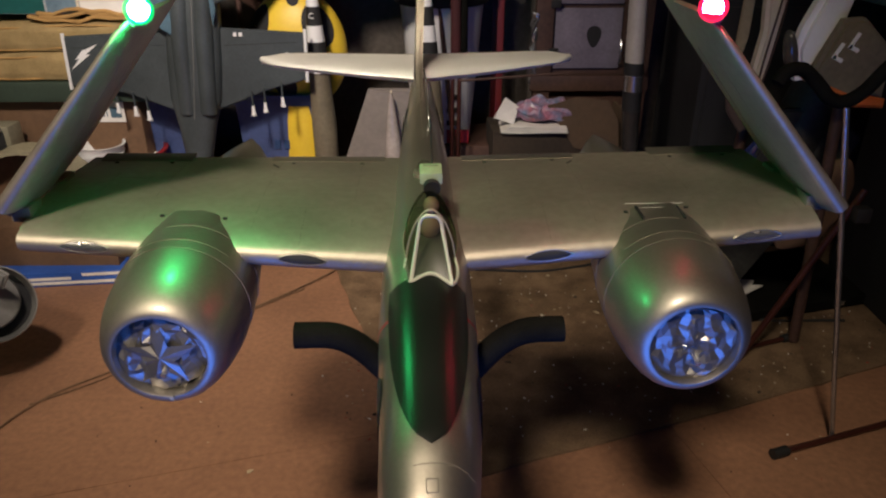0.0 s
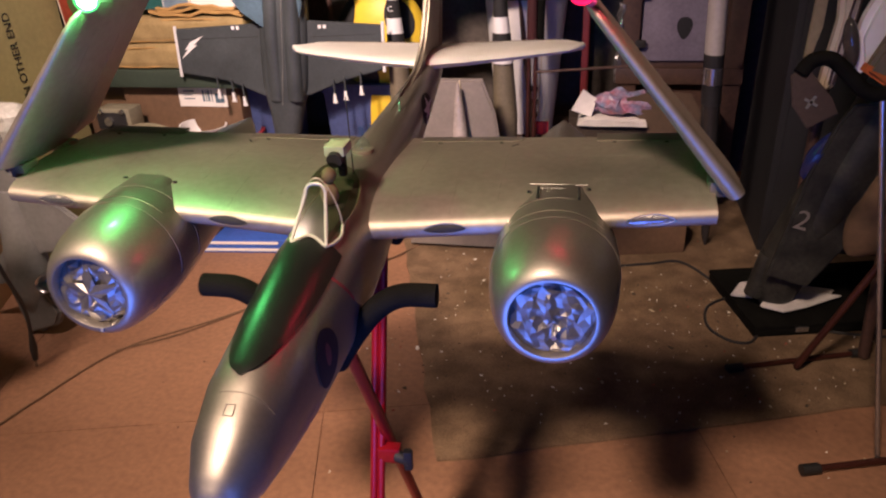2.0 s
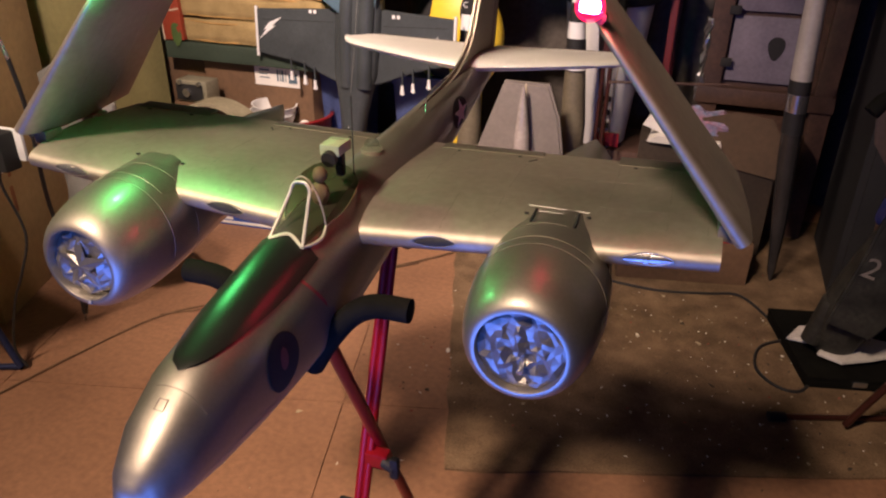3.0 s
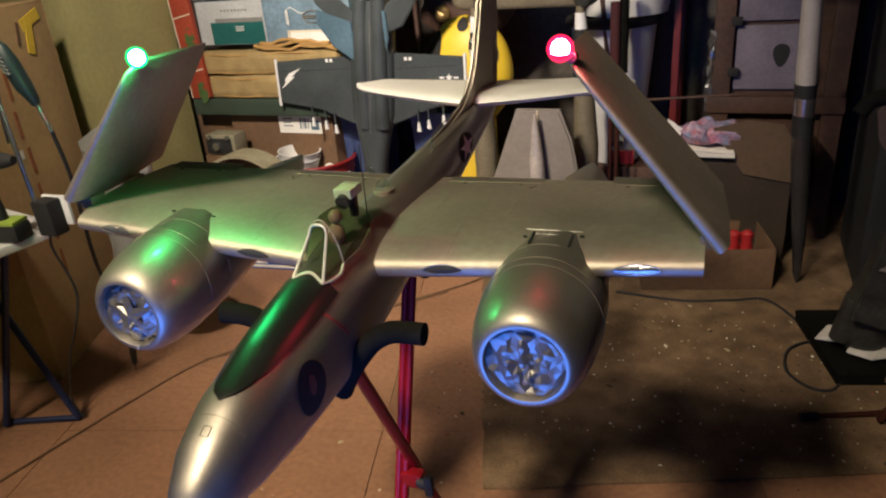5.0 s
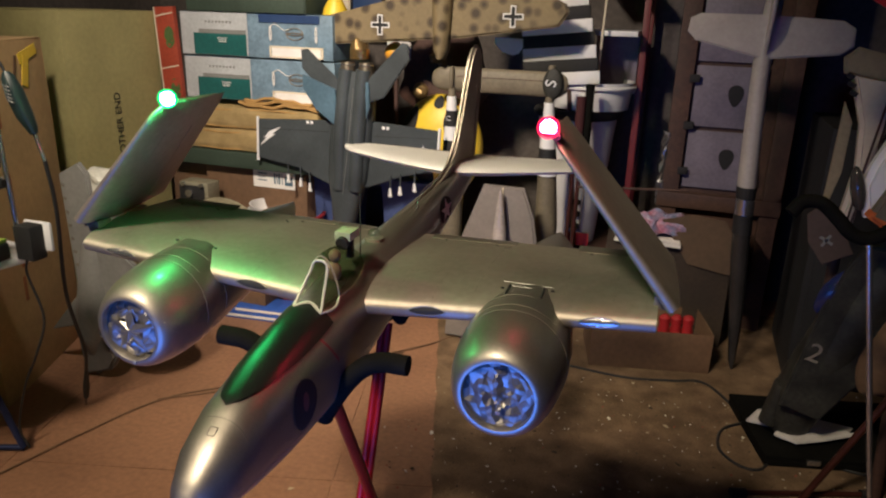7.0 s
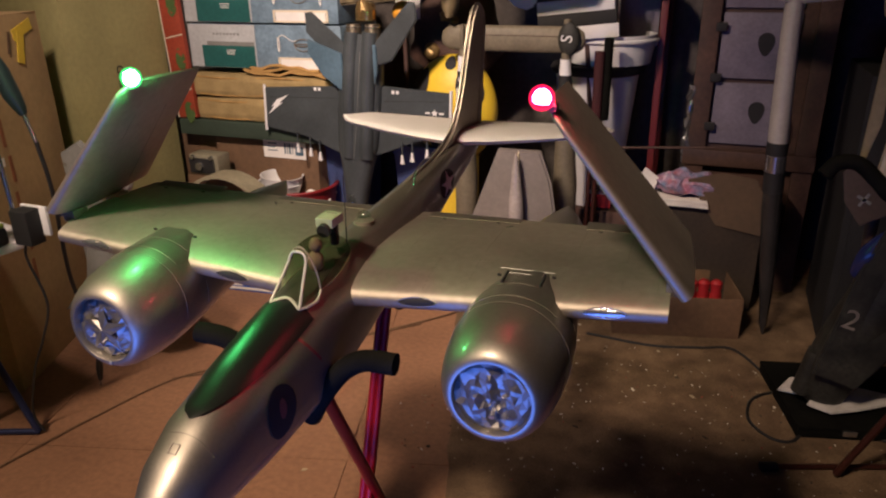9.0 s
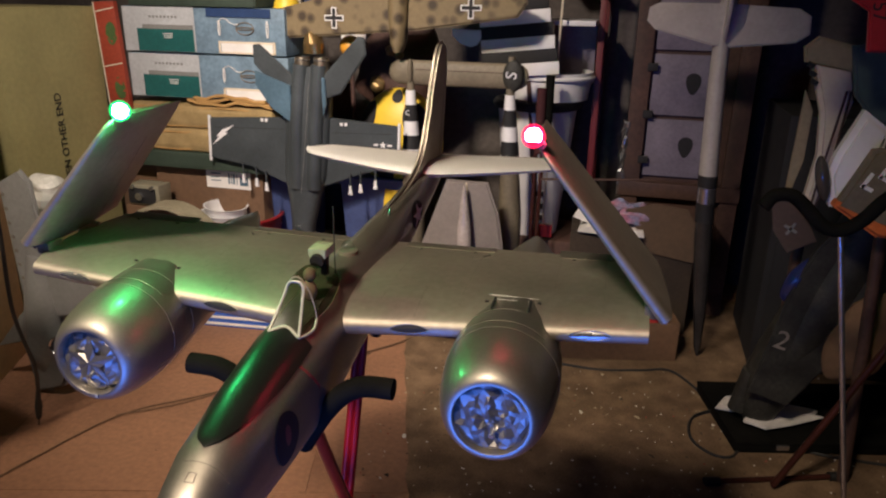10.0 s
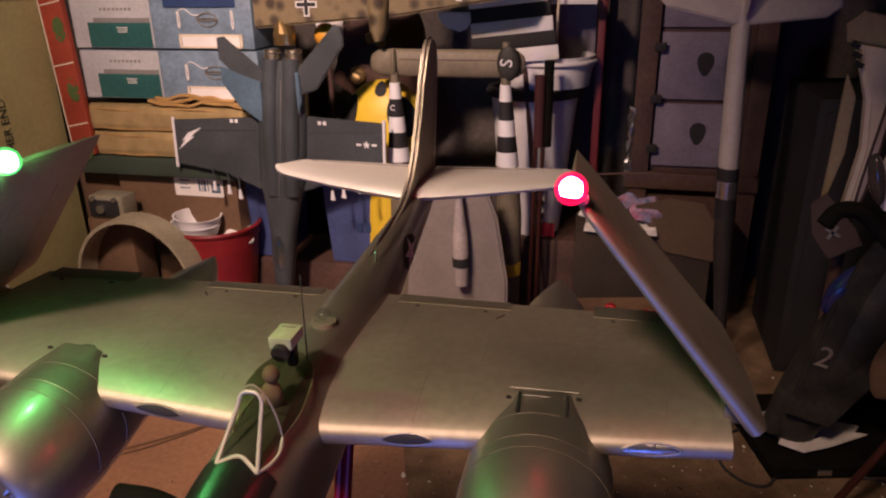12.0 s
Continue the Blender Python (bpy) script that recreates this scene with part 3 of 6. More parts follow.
    for s in (-1, 1):
        if sign > 0:
            part("fairing_slot", block((cx + s * 0.032, 0.030, 1.1545), (0.0035, 0.046, 0.004), 0.0008), BLACK, nacelle)
        part("fastener", block((cx + s * 0.047, 0.050, wing_top(cx + s * 0.047, 0.2)[2] + 0.001), (0.007, 0.004, 0.003), 0.001), BLACK, nacelle)
    if sign > 0:
        part("hinge_line", tube([(cx + 0.0115 * k, 0.061, max(1.1563, wing_top(cx + 0.0115 * k, 0.235)[2])) for k in range(-4, 5)], 0.0006, 5), SILVER_PALE, nacelle)
        part("hinge_line", tube([(cx + 0.0072 * k, 0.045, 1.1562 - 0.00004 * k * k) for k in range(-4, 5)], 0.0004, 5), SILVER_PALE, nacelle)
    # crumpled foil stuffed into the intake, and the shaft
    rnd = random.Random(7 + sign)
    foil = bmesh.new()
    rows = []
    for i in range(9):
        row = []
        for k in range(22):
            a = 2 * math.pi * (k + 0.5 * (i % 2)) / 22
            r = 0.0600 * i / 8
            x, z = r * math.cos(a) + 0.0028 * rnd.uniform(-1, 1) * (i < 8), r * math.sin(a) + 0.0028 * rnd.uniform(-1, 1) * (i < 8)
            fold = abs(noise.noise(Vector((x * 34 + sign * 9 + z * 8, z * 11, 1.0)))) + 0.5 * abs(noise.noise(Vector((x * 55 - z * 20, z * 48 + sign * 4, 3.0))))
            row.append(foil.verts.new((cx + x, -0.1690 + 0.024 * fold + 0.002 * (i == 8), 1.044 + z)))
        rows.append(row)
    for i, (a, b) in enumerate(zip(rows, rows[1:])):
        for k in range(22):
            n = (k + 1) % 22
            for tri in (((a[k], b[k], b[n]), (a[k], b[n], a[n])) if i % 2 else ((a[k], b[k], a[n]), (a[n], b[k], b[n]))):
                foil.faces.new(tri)
    part("foil_stuffing", foil, FOIL, nacelle, "crumpled silver foil", smooth=False)
    if sign < 0:
        # five-armed foil star in front of the stuffing, and the shaft
        star = bmesh.new()
        hub = star.verts.new((cx, -0.174, 1.044))
        rim = []
        for k in range(20):
            a = 2 * math.pi * k / 20 + 0.3
            r = (0.053, 0.028, 0.019, 0.028)[k % 4]
            rim.append(star.verts.new((cx + r * math.cos(a), -0.169 + rnd.uniform(-0.003, 0.003) + (0.004 if k % 4 == 0 else 0.0), 1.044 + r * math.sin(a))))
        for k in range(20):
            star.faces.new((hub, rim[k], rim[(k + 1) % 20]))
        part("foil_star", star, FOIL, nacelle, "star of folded silver foil", smooth=False)
        part("rim_clip", block((cx + 0.006, -0.173, 0.980), (0.007, 0.007, 0.008), 0.0025), LIGHT_GREY, nacelle, "small grey clip on the cowl rim")
    part("prop_shaft", tube([(cx + 0.004, -0.14, 1.034), (cx + 0.004, -0.182, 1.022)], 0.0042, 10), STEEL, nacelle)

CANOPY_FRAME = paint("pale_frame_paint", (0.45, 0.45, 0.38), 0.5, 0.2, 0.05)
# canopy: front pane in its frame, side glazing, hood, pilot figure
CX = 0.006
pane = []
for k in range(17):
    a = math.pi * k / 16
    w = 0.0155 * math.copysign(abs(math.cos(a)) ** 0.7, math.cos(a))
    pane.append((CX + w, -0.089 + 0.004 * math.sin(a), 1.190 + 0.015 * math.sin(a)))
foot_r = (CX + 0.0275, -0.142, body_top(-0.142, 0.030, 0.004))
foot_l = (CX - 0.0275, -0.138, body_top(-0.138, 0.024, 0.004))
foot_m = (CX, -0.130, body_top(-0.130, 0.0, 0.006))
sill = bow([foot_l, foot_m, foot_r], 6)
rows = [[sill[12 - 2 * k] for k in range(7)]]
for k in range(8):
    right, left = Vector(pane[k]), Vector(pane[16 - k])
    rows.append([right.lerp(left, q / 6) for q in range(7)])
ws = loft(rows, caps=False, closed=False)
canopy = part("windscreen", ws, DULL_GLASS, plane, "clear flat windscreen pane")
part("canopy_frame", tube([foot_r] + pane + [foot_l], 0.0027, 8), CANOPY_FRAME, canopy)
part("canopy_frame", tube(sill, 0.0027, 8), CANOPY_FRAME, canopy)
hood = []
for y, w, h, zb in ((-0.080, 0.034, 0.074, 1.138), (-0.055, 0.038, 0.076, 1.139), (-0.03, 0.039, 0.073, 1.141), (0.0, 0.036, 0.064, 1.144), (0.03, 0.030, 0.050, 1.148), (0.065, 0.020, 0.026, 1.152)):
    hood.append([(CX + w * math.cos(math.pi * k / 16) * (1 - 0.30 * math.sin(math.pi * k / 16)), y, zb + h * math.sin(math.pi * k / 16) ** 0.8) for k in range(17)])
part("canopy_hood", loft(hood, caps=False, closed=False), DULL_GLASS, plane, "clear bubble canopy")
RAIL = paint("tan_canopy_rail", (0.3, 0.27, 0.2), 0.5, 0.3)
part("canopy_arch", tube(hood[0], 0.0014, 8), RAIL, plane, "tan hoop behind the windscreen")
for s, foot in ((1, foot_r), (-1, foot_l)):
    corner = (CX + s * 0.034, -0.080, 1.138)
    bm = bmesh.new()
    bm.faces.new([bm.verts.new(p) for p in (foot, (CX + s * 0.0155, -0.089, 1.190), hood[0][4 if s > 0 else 12], corner)])
    part("side_glazing", bm, DULL_GLASS, canopy, smooth=False)
    part("canopy_frame", tube(bow([foot, (CX + s * 0.034, -0.125, body_top(-0.125, 0.036, 0.003)), (CX + s * 0.037, -0.100, body_top(-0.100, 0.040, 0.003)), corner], 5), 0.0023, 8), CANOPY_FRAME, canopy)
    part("canopy_rail", tube(bow([corner, (CX + s * 0.039, -0.03, 1.142), (CX + s * 0.031, 0.03, 1.149), (CX + s * 0.021, 0.065, 1.152)], 5), 0.0016, 6), RAIL, plane)
figure = bmesh.new()
ball((CX + 0.002, -0.030, 1.197), (0.0115, 0.0115, 0.013), figure)
ball((CX, -0.030, 1.166), (0.015, 0.013, 0.020), figure)
part("pilot_figure", figure, paint("rose_beige_paint", (0.5, 0.34, 0.3), 0.6), plane, "small plain pilot figure")
skin_patch("cockpit_well", [(-0.125 + 0.01 * k, -0.031 + 0.0008 * abs(k - 6), 0.031 - 0.0008 * abs(k - 6)) for k in range(19)], paint("cockpit_grey", (0.09, 0.09, 0.07), 0.8), plane, "dark cockpit well", proud=0.002)

# little camera on the spine, whip aerial, clear dome
cam_box = part("mini_camera", block((0.009, 0.024, 1.2245), (0.033, 0.044, 0.017), 0.002), paint("pale_green_plastic", (0.30, 0.37, 0.23), 0.5), plane, "pale square camera box")
part("box_slot", block((0.009, 0.036, 1.2333), (0.022, 0.0022, 0.001)), LINE, cam_box, smooth=False)
part("camera_lens", tube([(0.010, 0.004, 1.2135), (0.010, -0.005, 1.2115)], 0.0125, 18), BLACK, cam_box)
part("camera_mount", block((0.008, 0.040, 1.192), (0.013, 0.014, 0.042), 0.003), BLACK, cam_box)
part("whip_aerial", tube([(0.014, 0.075, 1.16), (0.010, 0.085, 1.29)], 0.0012, 6), BLACK, plane)
part("dome", ball((0.001, 0.180, 1.175), (0.0145, 0.0145, 0.016)), GLASS, plane, "clear dome on the spine")
part("dome_base", tube([(0.001, 0.180, 1.158), (0.001, 0.180, 1.170)], 0.02, 16), LINE, plane)
part("aerial_wire", tube(bow([(0.014, 0.42, 1.17), (0.012, 0.45, 1.205), (0.010, 0.60, 1.215), (0.006, 0.70, 1.23)]), 0.0015, 6), STEEL, plane)


# ---- folding stands ----
def folding_stand(at, label, arms=True):
    st = thing("folding_stand", label, "stand", at, group="folding model stands")
    for s, top, foot in ((1, (-0.02, -0.16, 0.90), (0.005, 0.26, 0.02)), (-1, (0, 0.16, 0.92), (0, -0.18, 0.02))):
        for dx in ((-0.008, 0.008) if s < 0 else (0.0,)):
            off = Vector((dx + 0.014 * s, 0, 0))
            part("leg", tube([Vector(top) + off, Vector(foot) + off], 0.009 if s < 0 else 0.013, 12), RED_ANOD, st, "red anodised tube")
        foot_bar = part("foot_bar", tube([Vector(foot) + Vector((-0.22, 0, 0)), Vector(foot) + Vector((0.22, 0, 0))], 0.011, 10), BROWN_WOOD, st)
        for q in (-0.22, 0.22):
            part("rubber_end", tube([Vector(foot) + Vector((q * 0.92, 0, 0)), Vector(foot) + Vector((q * 1.06, 0, 0))], 0.018, 12), RUBBER, foot_bar)
    part("clamp", block((0.012, 0.0, 0.49), (0.05, 0.03, 0.036), 0.004), RED_ANOD, st)
    knob = part("clamp_knob", tube([(0.03, -0.01, 0.49), (0.062, -0.02, 0.49)], 0.013, 12), RUBBER, st)
    part("knob_wing", block((0.058, -0.02, 0.492), (0.02, 0.018, 0.052), 0.006), RUBBER, knob)
    return st


stand = folding_stand(pose(0.006, 1.20, 0, 0, 0, 2.2), "red folding tube stand with black foam-covered cradle arms")
for cy, low in ((-0.255, 0.928), (0.16, 0.955)):
    for s in (1, -1):
        arm = [(s * 0.012, cy + 0.02, low - 0.03), (s * 0.04, cy + 0.005, low + 0.02), (s * 0.07, cy, low + 0.065), (s * 0.10, cy, low + 0.098), (s * 0.135, cy, low + 0.116), (s * 0.187, cy, low + 0.118)]
        part("cradle_arm", tube(bow(arm, 5), 0.0185, 16), FOAM, stand, "black foam pipe sleeve")


# ---- shared helpers for the clutter ----
def solo(name, bm, material, label, category, group="", kind="", smooth=True):
    return tagged(part(name, bm, material, None, "", smooth), label, category, group, kind)


def lettering(text, size, material, parent, m, name="lettering"):
    cu = bpy.data.curves.new(name, "FONT")
    cu.body, cu.size, cu.extrude, cu.align_x, cu.align_y = text, size, 0.0006, "CENTER", "CENTER"
    tmp = bpy.data.objects.new(name, cu)
    scene.collection.objects.link(tmp)
    me = bpy.data.meshes.new_from_object(tmp.evaluated_get(bpy.context.evaluated_depsgraph_get()))
    bpy.data.objects.remove(tmp)
    bm = bmesh.new()
    bm.from_mesh(me)
    bpy.data.meshes.remove(me)
    bmesh.ops.remove_doubles(bm, verts=bm.verts, dist=1e-5)
    left = set(bm.verts)
    # one mesh for each character
    while left:
        island, edge = set(), [left.pop()]
        while edge:
            v = edge.pop()
            island.add(v)
            for e in v.link_edges:
                w = e.other_vert(v)
                if w in left:
                    left.remove(w)
                    edge.append(w)
        letter = bmesh.new()
        twin = {v: letter.verts.new(v.co) for v in island}
        for face in {q for v in island for q in v.link_faces}:
            letter.faces.new([twin[v] for v in face.verts])
        ob = part(name, letter, material, parent, smooth=False)
        ob.matrix_basis = m
    bm.free()


FACING = Matrix.Rotation(radians(90), 4, "X")


def carton(name, label, centre, size, material, turn=0.0, open_top=False, wall=0.006, category="box"):
    """A cardboard box: four walls, a floor, and flaps or a closed top with its tape."""
    t = thing(name, label, category, Matrix.Translation(centre) @ Matrix.Rotation(radians(turn), 4, "Z"))
    sx, sy, sz = size
    for n, c, s in (("front_wall", (0, -sy / 2 + wall / 2, sz / 2), (sx, wall, sz)), ("back_wall", (0, sy / 2 - wall / 2, sz / 2), (sx, wall, sz)),
                    ("side_wall", (-sx / 2 + wall / 2, 0, sz / 2), (wall, sy - 2 * wall, sz)), ("side_wall", (sx / 2 - wall / 2, 0, sz / 2), (wall, sy - 2 * wall, sz))):
        bm = fine_box(c, s, 3, 0.0015)
        part(n, ripple(bm, min(0.004, sz * 0.012), 6, sx + sz), material, t)
    part("bottom", block((0, 0, 0.005), (sx - 2 * wall, sy - 2 * wall, 0.006)), material, t)
    if not open_top:
        for s in (-1, 1):
            part("top_flap", ripple(fine_box((0, s * sy / 4, sz + 0.002), (sx, sy / 2 - 0.002, 0.005), 2, 0.001), 0.002, 5, s), material, t)
    return t


# ---- back left: cartons, cushions, shelf board ----
tagged(carton("cardboard_box", "plain brown cardboard box with a white address label", (-1.69, 3.57, 0), (0.66, 0.42, 0.745), CARD_DARK), group="boxes under the shelf")
lab = solo("shipping_label", block((-1.565, 3.356, 0.70), (0.27, 0.002, 0.112), 0), WHITE_PAPER, "white shipping label on a brown box", "label", smooth=False)
for k, (x, w, z, h) in enumerate(((-1.64, 0.06, 0.725, 0.008), (-1.645, 0.05, 0.705, 0.006), (-1.64, 0.06, 0.685, 0.006), (-1.56, 0.01, 0.70, 0.06), (-1.545, 0.006, 0.70, 0.06), (-1.53, 0.012, 0.70, 0.06), (-1.512, 0.005, 0.70, 0.06), (-1.47, 0.05, 0.69, 0.05))):
    part("print_bar", block((x, 3.3545, z), (w, 0.001, h)), BLUEGREY, lab, smooth=False)
tagged(carton("cardboard_box", "dull brown cardboard box under a board", (-2.30, 3.6, 0), (0.5, 0.40, 0.74), CARD_DARK, 2), group="boxes under the shelf")
solo("shelf_board", ripple(fine_box((-1.66, 3.55, 0.797), (1.1, 0.5, 0.088), 2, 0.004), 0.002, 4), GREEN_BOARD, "dark green board lying across the boxes", "board")


def cushion(z, label, seed):
    c = thing("sofa_cushion", label, "cushion", Matrix.Translation((-1.70, 3.55, z)), group="stacked sofa cushions")
    bm = fine_box((0, 0, 0), (0.90, 0.46, 0.118), 5, 0.03)
    for v in bm.verts:
        v.co.z *= 1 + 0.12 * math.cos(v.co.x * 3.2) * math.cos(v.co.y * 5)
    part("cover", ripple(bm, 0.009, 5, seed), TAN, c)
    for zz in (0.047, -0.047):
        part("piping", tube([(x, -0.226 + 0.006 * math.sin(x * 15 + seed), zz + 0.006 * math.sin(x * 9)) for x in [-0.43 + 0.06 * k for k in range(15)]], 0.004, 6), BLANKET, c)


cushion(0.905, "flat tan fabric sofa cushion under another", 1.0)
cushion(1.032, "tan fabric sofa cushion below folded cloth", 2.0)
cloth = thing("folded_blanket", "folded ochre blanket lying on the cushions", "blanket", Matrix.Translation((-1.50, 3.50, 1.10)))
for k, (w, x, z) in enumerate(((0.50, 0.0, 0.010), (0.46, 0.03, 0.026), (0.42, 0.0, 0.040))):
    bm = fine_box((x, 0, z), (w, 0.36, 0.015), 6, 0.006)
    for v in bm.verts:
        v.co.z += 0.010 * math.sin(v.co.x * 17 + k) + 0.006 * math.sin(v.co.x * 41 + k * 2)
    part("fold", ripple(bm, 0.006, 9, k), BLANKET, cloth)


def printed_box(z, label):
    """A long printed carton: white and teal panel beside a pale photograph of a bathroom shelf."""
    b = thing("printed_box", label, "box", Matrix.Translation((-1.625, 3.55, z)), group="blue printed boxes")
    part("carton", block((0, 0, 0.115), (0.93, 0.42, 0.226), 0.004), PALE_BLUE, b)
    f = -0.2125
    part("white_panel", block((-0.253, f, 0.115), (0.424, 0.002, 0.222)), CARTON_WHITE, b, smooth=False)
    part("teal_panel", block((-0.217, f - 0.002, 0.062), (0.335, 0.002, 0.112)), TEAL, b, smooth=False)
    part("pale_band", block((-0.200, f - 0.002, 0.128), (0.30, 0.002, 0.022)), LIGHT_GREY, b, smooth=False)
    for zz, w in ((0.095, 0.06), (0.085, 0.05), (0.076, 0.05)):
        part("print_bar", block((-0.20, f - 0.004, zz), (w, 0.001, 0.0035)), WHITE_PAPER, b, smooth=False)
    for k in range(8):
        part("print_bar", block((-0.30 + 0.022 * k, f - 0.002, 0.178), (0.012, 0.001, 0.012)), LIGHT_GREY, b, smooth=False)
    # the picture: a basket, a towel rail and a shelf
    frame_bm = bmesh.new()
    for c, s in (((0.25, f - 0.001, 0.062), (0.32, 0.002, 0.010)), ((0.25, f - 0.001, 0.010), (0.32, 0.002, 0.008)), ((0.096, f - 0.001, 0.036), (0.012, 0.002, 0.06)), ((0.404, f - 0.001, 0.036), (0.012, 0.002, 0.06))):
        block(c, s, 0, None, frame_bm)
    part("picture_shelf", frame_bm, CREAM, b, smooth=False)
    part("picture_mirror", block((0.25, f - 0.0004, 0.036), (0.29, 0.001, 0.045)), WHITE_PAPER, b, smooth=False)
    for x, w, h in ((0.245, 0.10, 0.006), (0.245, 0.10, 0.03), (0.10, 0.010, 0.035), (0.37, 0.010, 0.04)):
        part("picture_basket", tube([(0.245 + (x - 0.245) + w / 2 * math.cos(a), f - 0.001, 0.130 + h * math.sin(a)) for a in [2 * math.pi * k / 16 for k in range(17)]], 0.003, 5), LINE if w > 0.05 else WHITE_PAPER, b)
    part("picture_hook", tube(bow([(0.09, f - 0.001, 0.16), (0.13, f - 0.001, 0.178), (0.18, f - 0.001, 0.15), (0.22, f - 0.001, 0.155)], 5), 0.0022, 5), WHITE_PAPER, b)
    return b


low_box = printed_box(1.127, "long blue and white printed box under its twin")
top_box = copy_thing(low_box, Matrix.Translation((-1.632, 3.55, 1.362)))
tagged(top_box, "long blue and white printed box with a dark strip on it")
# thin navy strip on the upper box's front, just below the tray
solo("navy_strip", block((-1.42, 3.335, 1.567), (0.36, 0.004, 0.042), 0.001), NAVY, "navy strip along the top of the upper box", "wrapping", smooth=False)

tray = thing("open_tray", "dark green tray of odds and ends on the boxes", "tray", Matrix.Translation((-1.68, 3.52, 1.592)))
part("base", block((0, 0, 0.006), (0.72, 0.38, 0.01), 0.002), GREEN_BOARD, tray)
part("front_rim", block((0, -0.19, 0.04), (0.72, 0.012, 0.075), 0.003), GREEN_BOARD, tray)
part("back_rim", block((0, 0.19, 0.04), (0.72, 0.012, 0.075), 0.003), GREEN_BOARD, tray)
for s in (-1, 1):
    part("side_rim", block((s * 0.36, 0, 0.04), (0.012, 0.38, 0.075), 0.003), GREEN_BOARD, tray)
solo("white_carton", block((-1.86, 3.45, 1.665), (0.13, 0.12, 0.12), 0.004, Matrix.Rotation(0.3, 4, "Z")), WHITE_PAPER, "small white carton standing in the tray", "box")
solo("tan_carton", block((-1.62, 3.46, 1.66), (0.18, 0.12, 0.12), 0.004, Matrix.Rotation(-0.1, 4, "Z")), CARD, "small tan carton standing in the tray", "box")
solo("wire_bundle", ripple(tube([(-1.43 + 0.06 * math.cos(k * 0.9) * (0.7 + 0.02 * k % 0.4), 3.42 + 0.05 * math.sin(k * 0.9), 1.66 + 0.004 * k) for k in range(30)], 0.005, 6), 0.012, 30), BLACK, "tangled black wires in the tray", "cable")
funnel = thing("yellow_funnel", "yellow plastic funnel upside down", "funnel", Matrix.Translation((-1.205, 3.45, 1.592)))
part("cone", loft([circle((0, 0, z), (0, 0, 1), r, 24) for z, r in ((0, 0.066), (0.03, 0.062), (0.09, 0.03), (0.12, 0.018), (0.17, 0.014))]), YELLOW, funnel)
part("rim", tube([(0.067 * math.cos(a), 0.067 * math.sin(a), 0.004) for a in [2 * math.pi * k / 24 for k in range(25)]], 0.004, 6), YELLOW, funnel)

# red and green printed carton on edge beside the boxes
red_carton = thing("slim_red_carton", "slim red carton with a green printed pattern on edge", "box", Matrix.Translation((-2.14, 3.31, 0.85)) @ Matrix.Rotation(radians(-2.5), 4, "Y"))
part("carton", block((0, 0, 0.38), (0.125, 0.03, 0.76), 0.003), paint("red_print", (0.30, 0.045, 0.02), 0.6), red_carton)
part("cream_edge", block((-0.061, -0.0165, 0.38), (0.006, 0.002, 0.76)), CREAM, red_carton, smooth=False)
for z in (0.15, 0.44, 0.72):
    part("cream_line", block((0, -0.0165, z), (0.12, 0.002, 0.006), 0, Matrix.Rotation(-0.15, 4, "Y")), CREAM, red_carton, smooth=False)
    part("leaf_print", ripple(ball((0.02, -0.0155, z - 0.12), (0.032, 0.0015, 0.06), None, 14, 10), 0.006, 40, z), paint("leaf_print_green", (0.06, 0.11, 0.03), 0.6), red_carton)

# tall cartons down the left side
tall = carton("tall_cardboard_box", "tall khaki cardboard box with stencilled black words", (-2.56, 3.02, 0), (0.6, 0.62, 1.58), paint("khaki_cardboard", (0.31, 0.275, 0.115), 0.85, 0.0, 0.08, 3, 40, 0.1), -4)
lettering("OPEN OTHER END", 0.058, BLACK, tall, Matrix.Translation((0.3045, -0.02, 0.93)) @ Matrix.Rotation(radians(90), 4, "Y") @ Matrix.Rotation(radians(180), 4, "Z") @ Matrix.Rotation(radians(180), 4, "X") @ Matrix.Rotation(radians(180), 4, "X"))
big = carton("large_cardboard_box", "large tan cardboard box with a strip of yellow tape", (-2.40, 2.02, 0), (0.72, 0.74, 1.465), CARD, 22)
part("yellow_tape", block((0.3635, 0.22, 1.405), (0.003, 0.16, 0.045), 0, Matrix.Rotation(0.25, 4, "X")), YELLOW, big, "torn yellow tape", smooth=False)
part("yellow_tape", block((0.3645, 0.18, 1.335), (0.003, 0.05, 0.13), 0, Matrix.Rotation(-0.3, 4, "X")), YELLOW, big, smooth=False)
for k in range(6):
    part("red_print", block((0.3625, -0.08 - 0.012 * (k % 2), 1.18 - 0.15 * k), (0.002, 0.022, 0.11)), paint("faded_red_print", (0.30, 0.11, 0.045), 0.85), big, smooth=False)
part("hand_slot", block((0.3635, -0.22, 1.395), (0.003, 0.15, 0.05), 0.001), BLACK, big, "dark hand hole", smooth=False)
part("tape_scrap", block((0.3637, 0.10, 1.36), (0.002, 0.018, 0.09), 0, Matrix.Rotation(-0.3, 4, "X")), CARD_DARK, big, smooth=False)
part("white_sticker", block((0.3635, -0.15, 0.92), (0.002, 0.05, 0.035)), WHITE_PAPER, big, smooth=False)
solo("red_tray", block((-2.36, 1.98, 1.5), (0.42, 0.3, 0.03), 0.006, Matrix.Rotation(0.3, 4, "Z")), RED, "flat red tray on the large carton", "tray")
solo("loose_papers", ripple(fine_box((-2.30, 1.88, 1.479), (0.40, 0.3, 0.006), 5, 0.001), 0.008, 9), WHITE_PAPER, "loose white papers on the large carton", "paper")
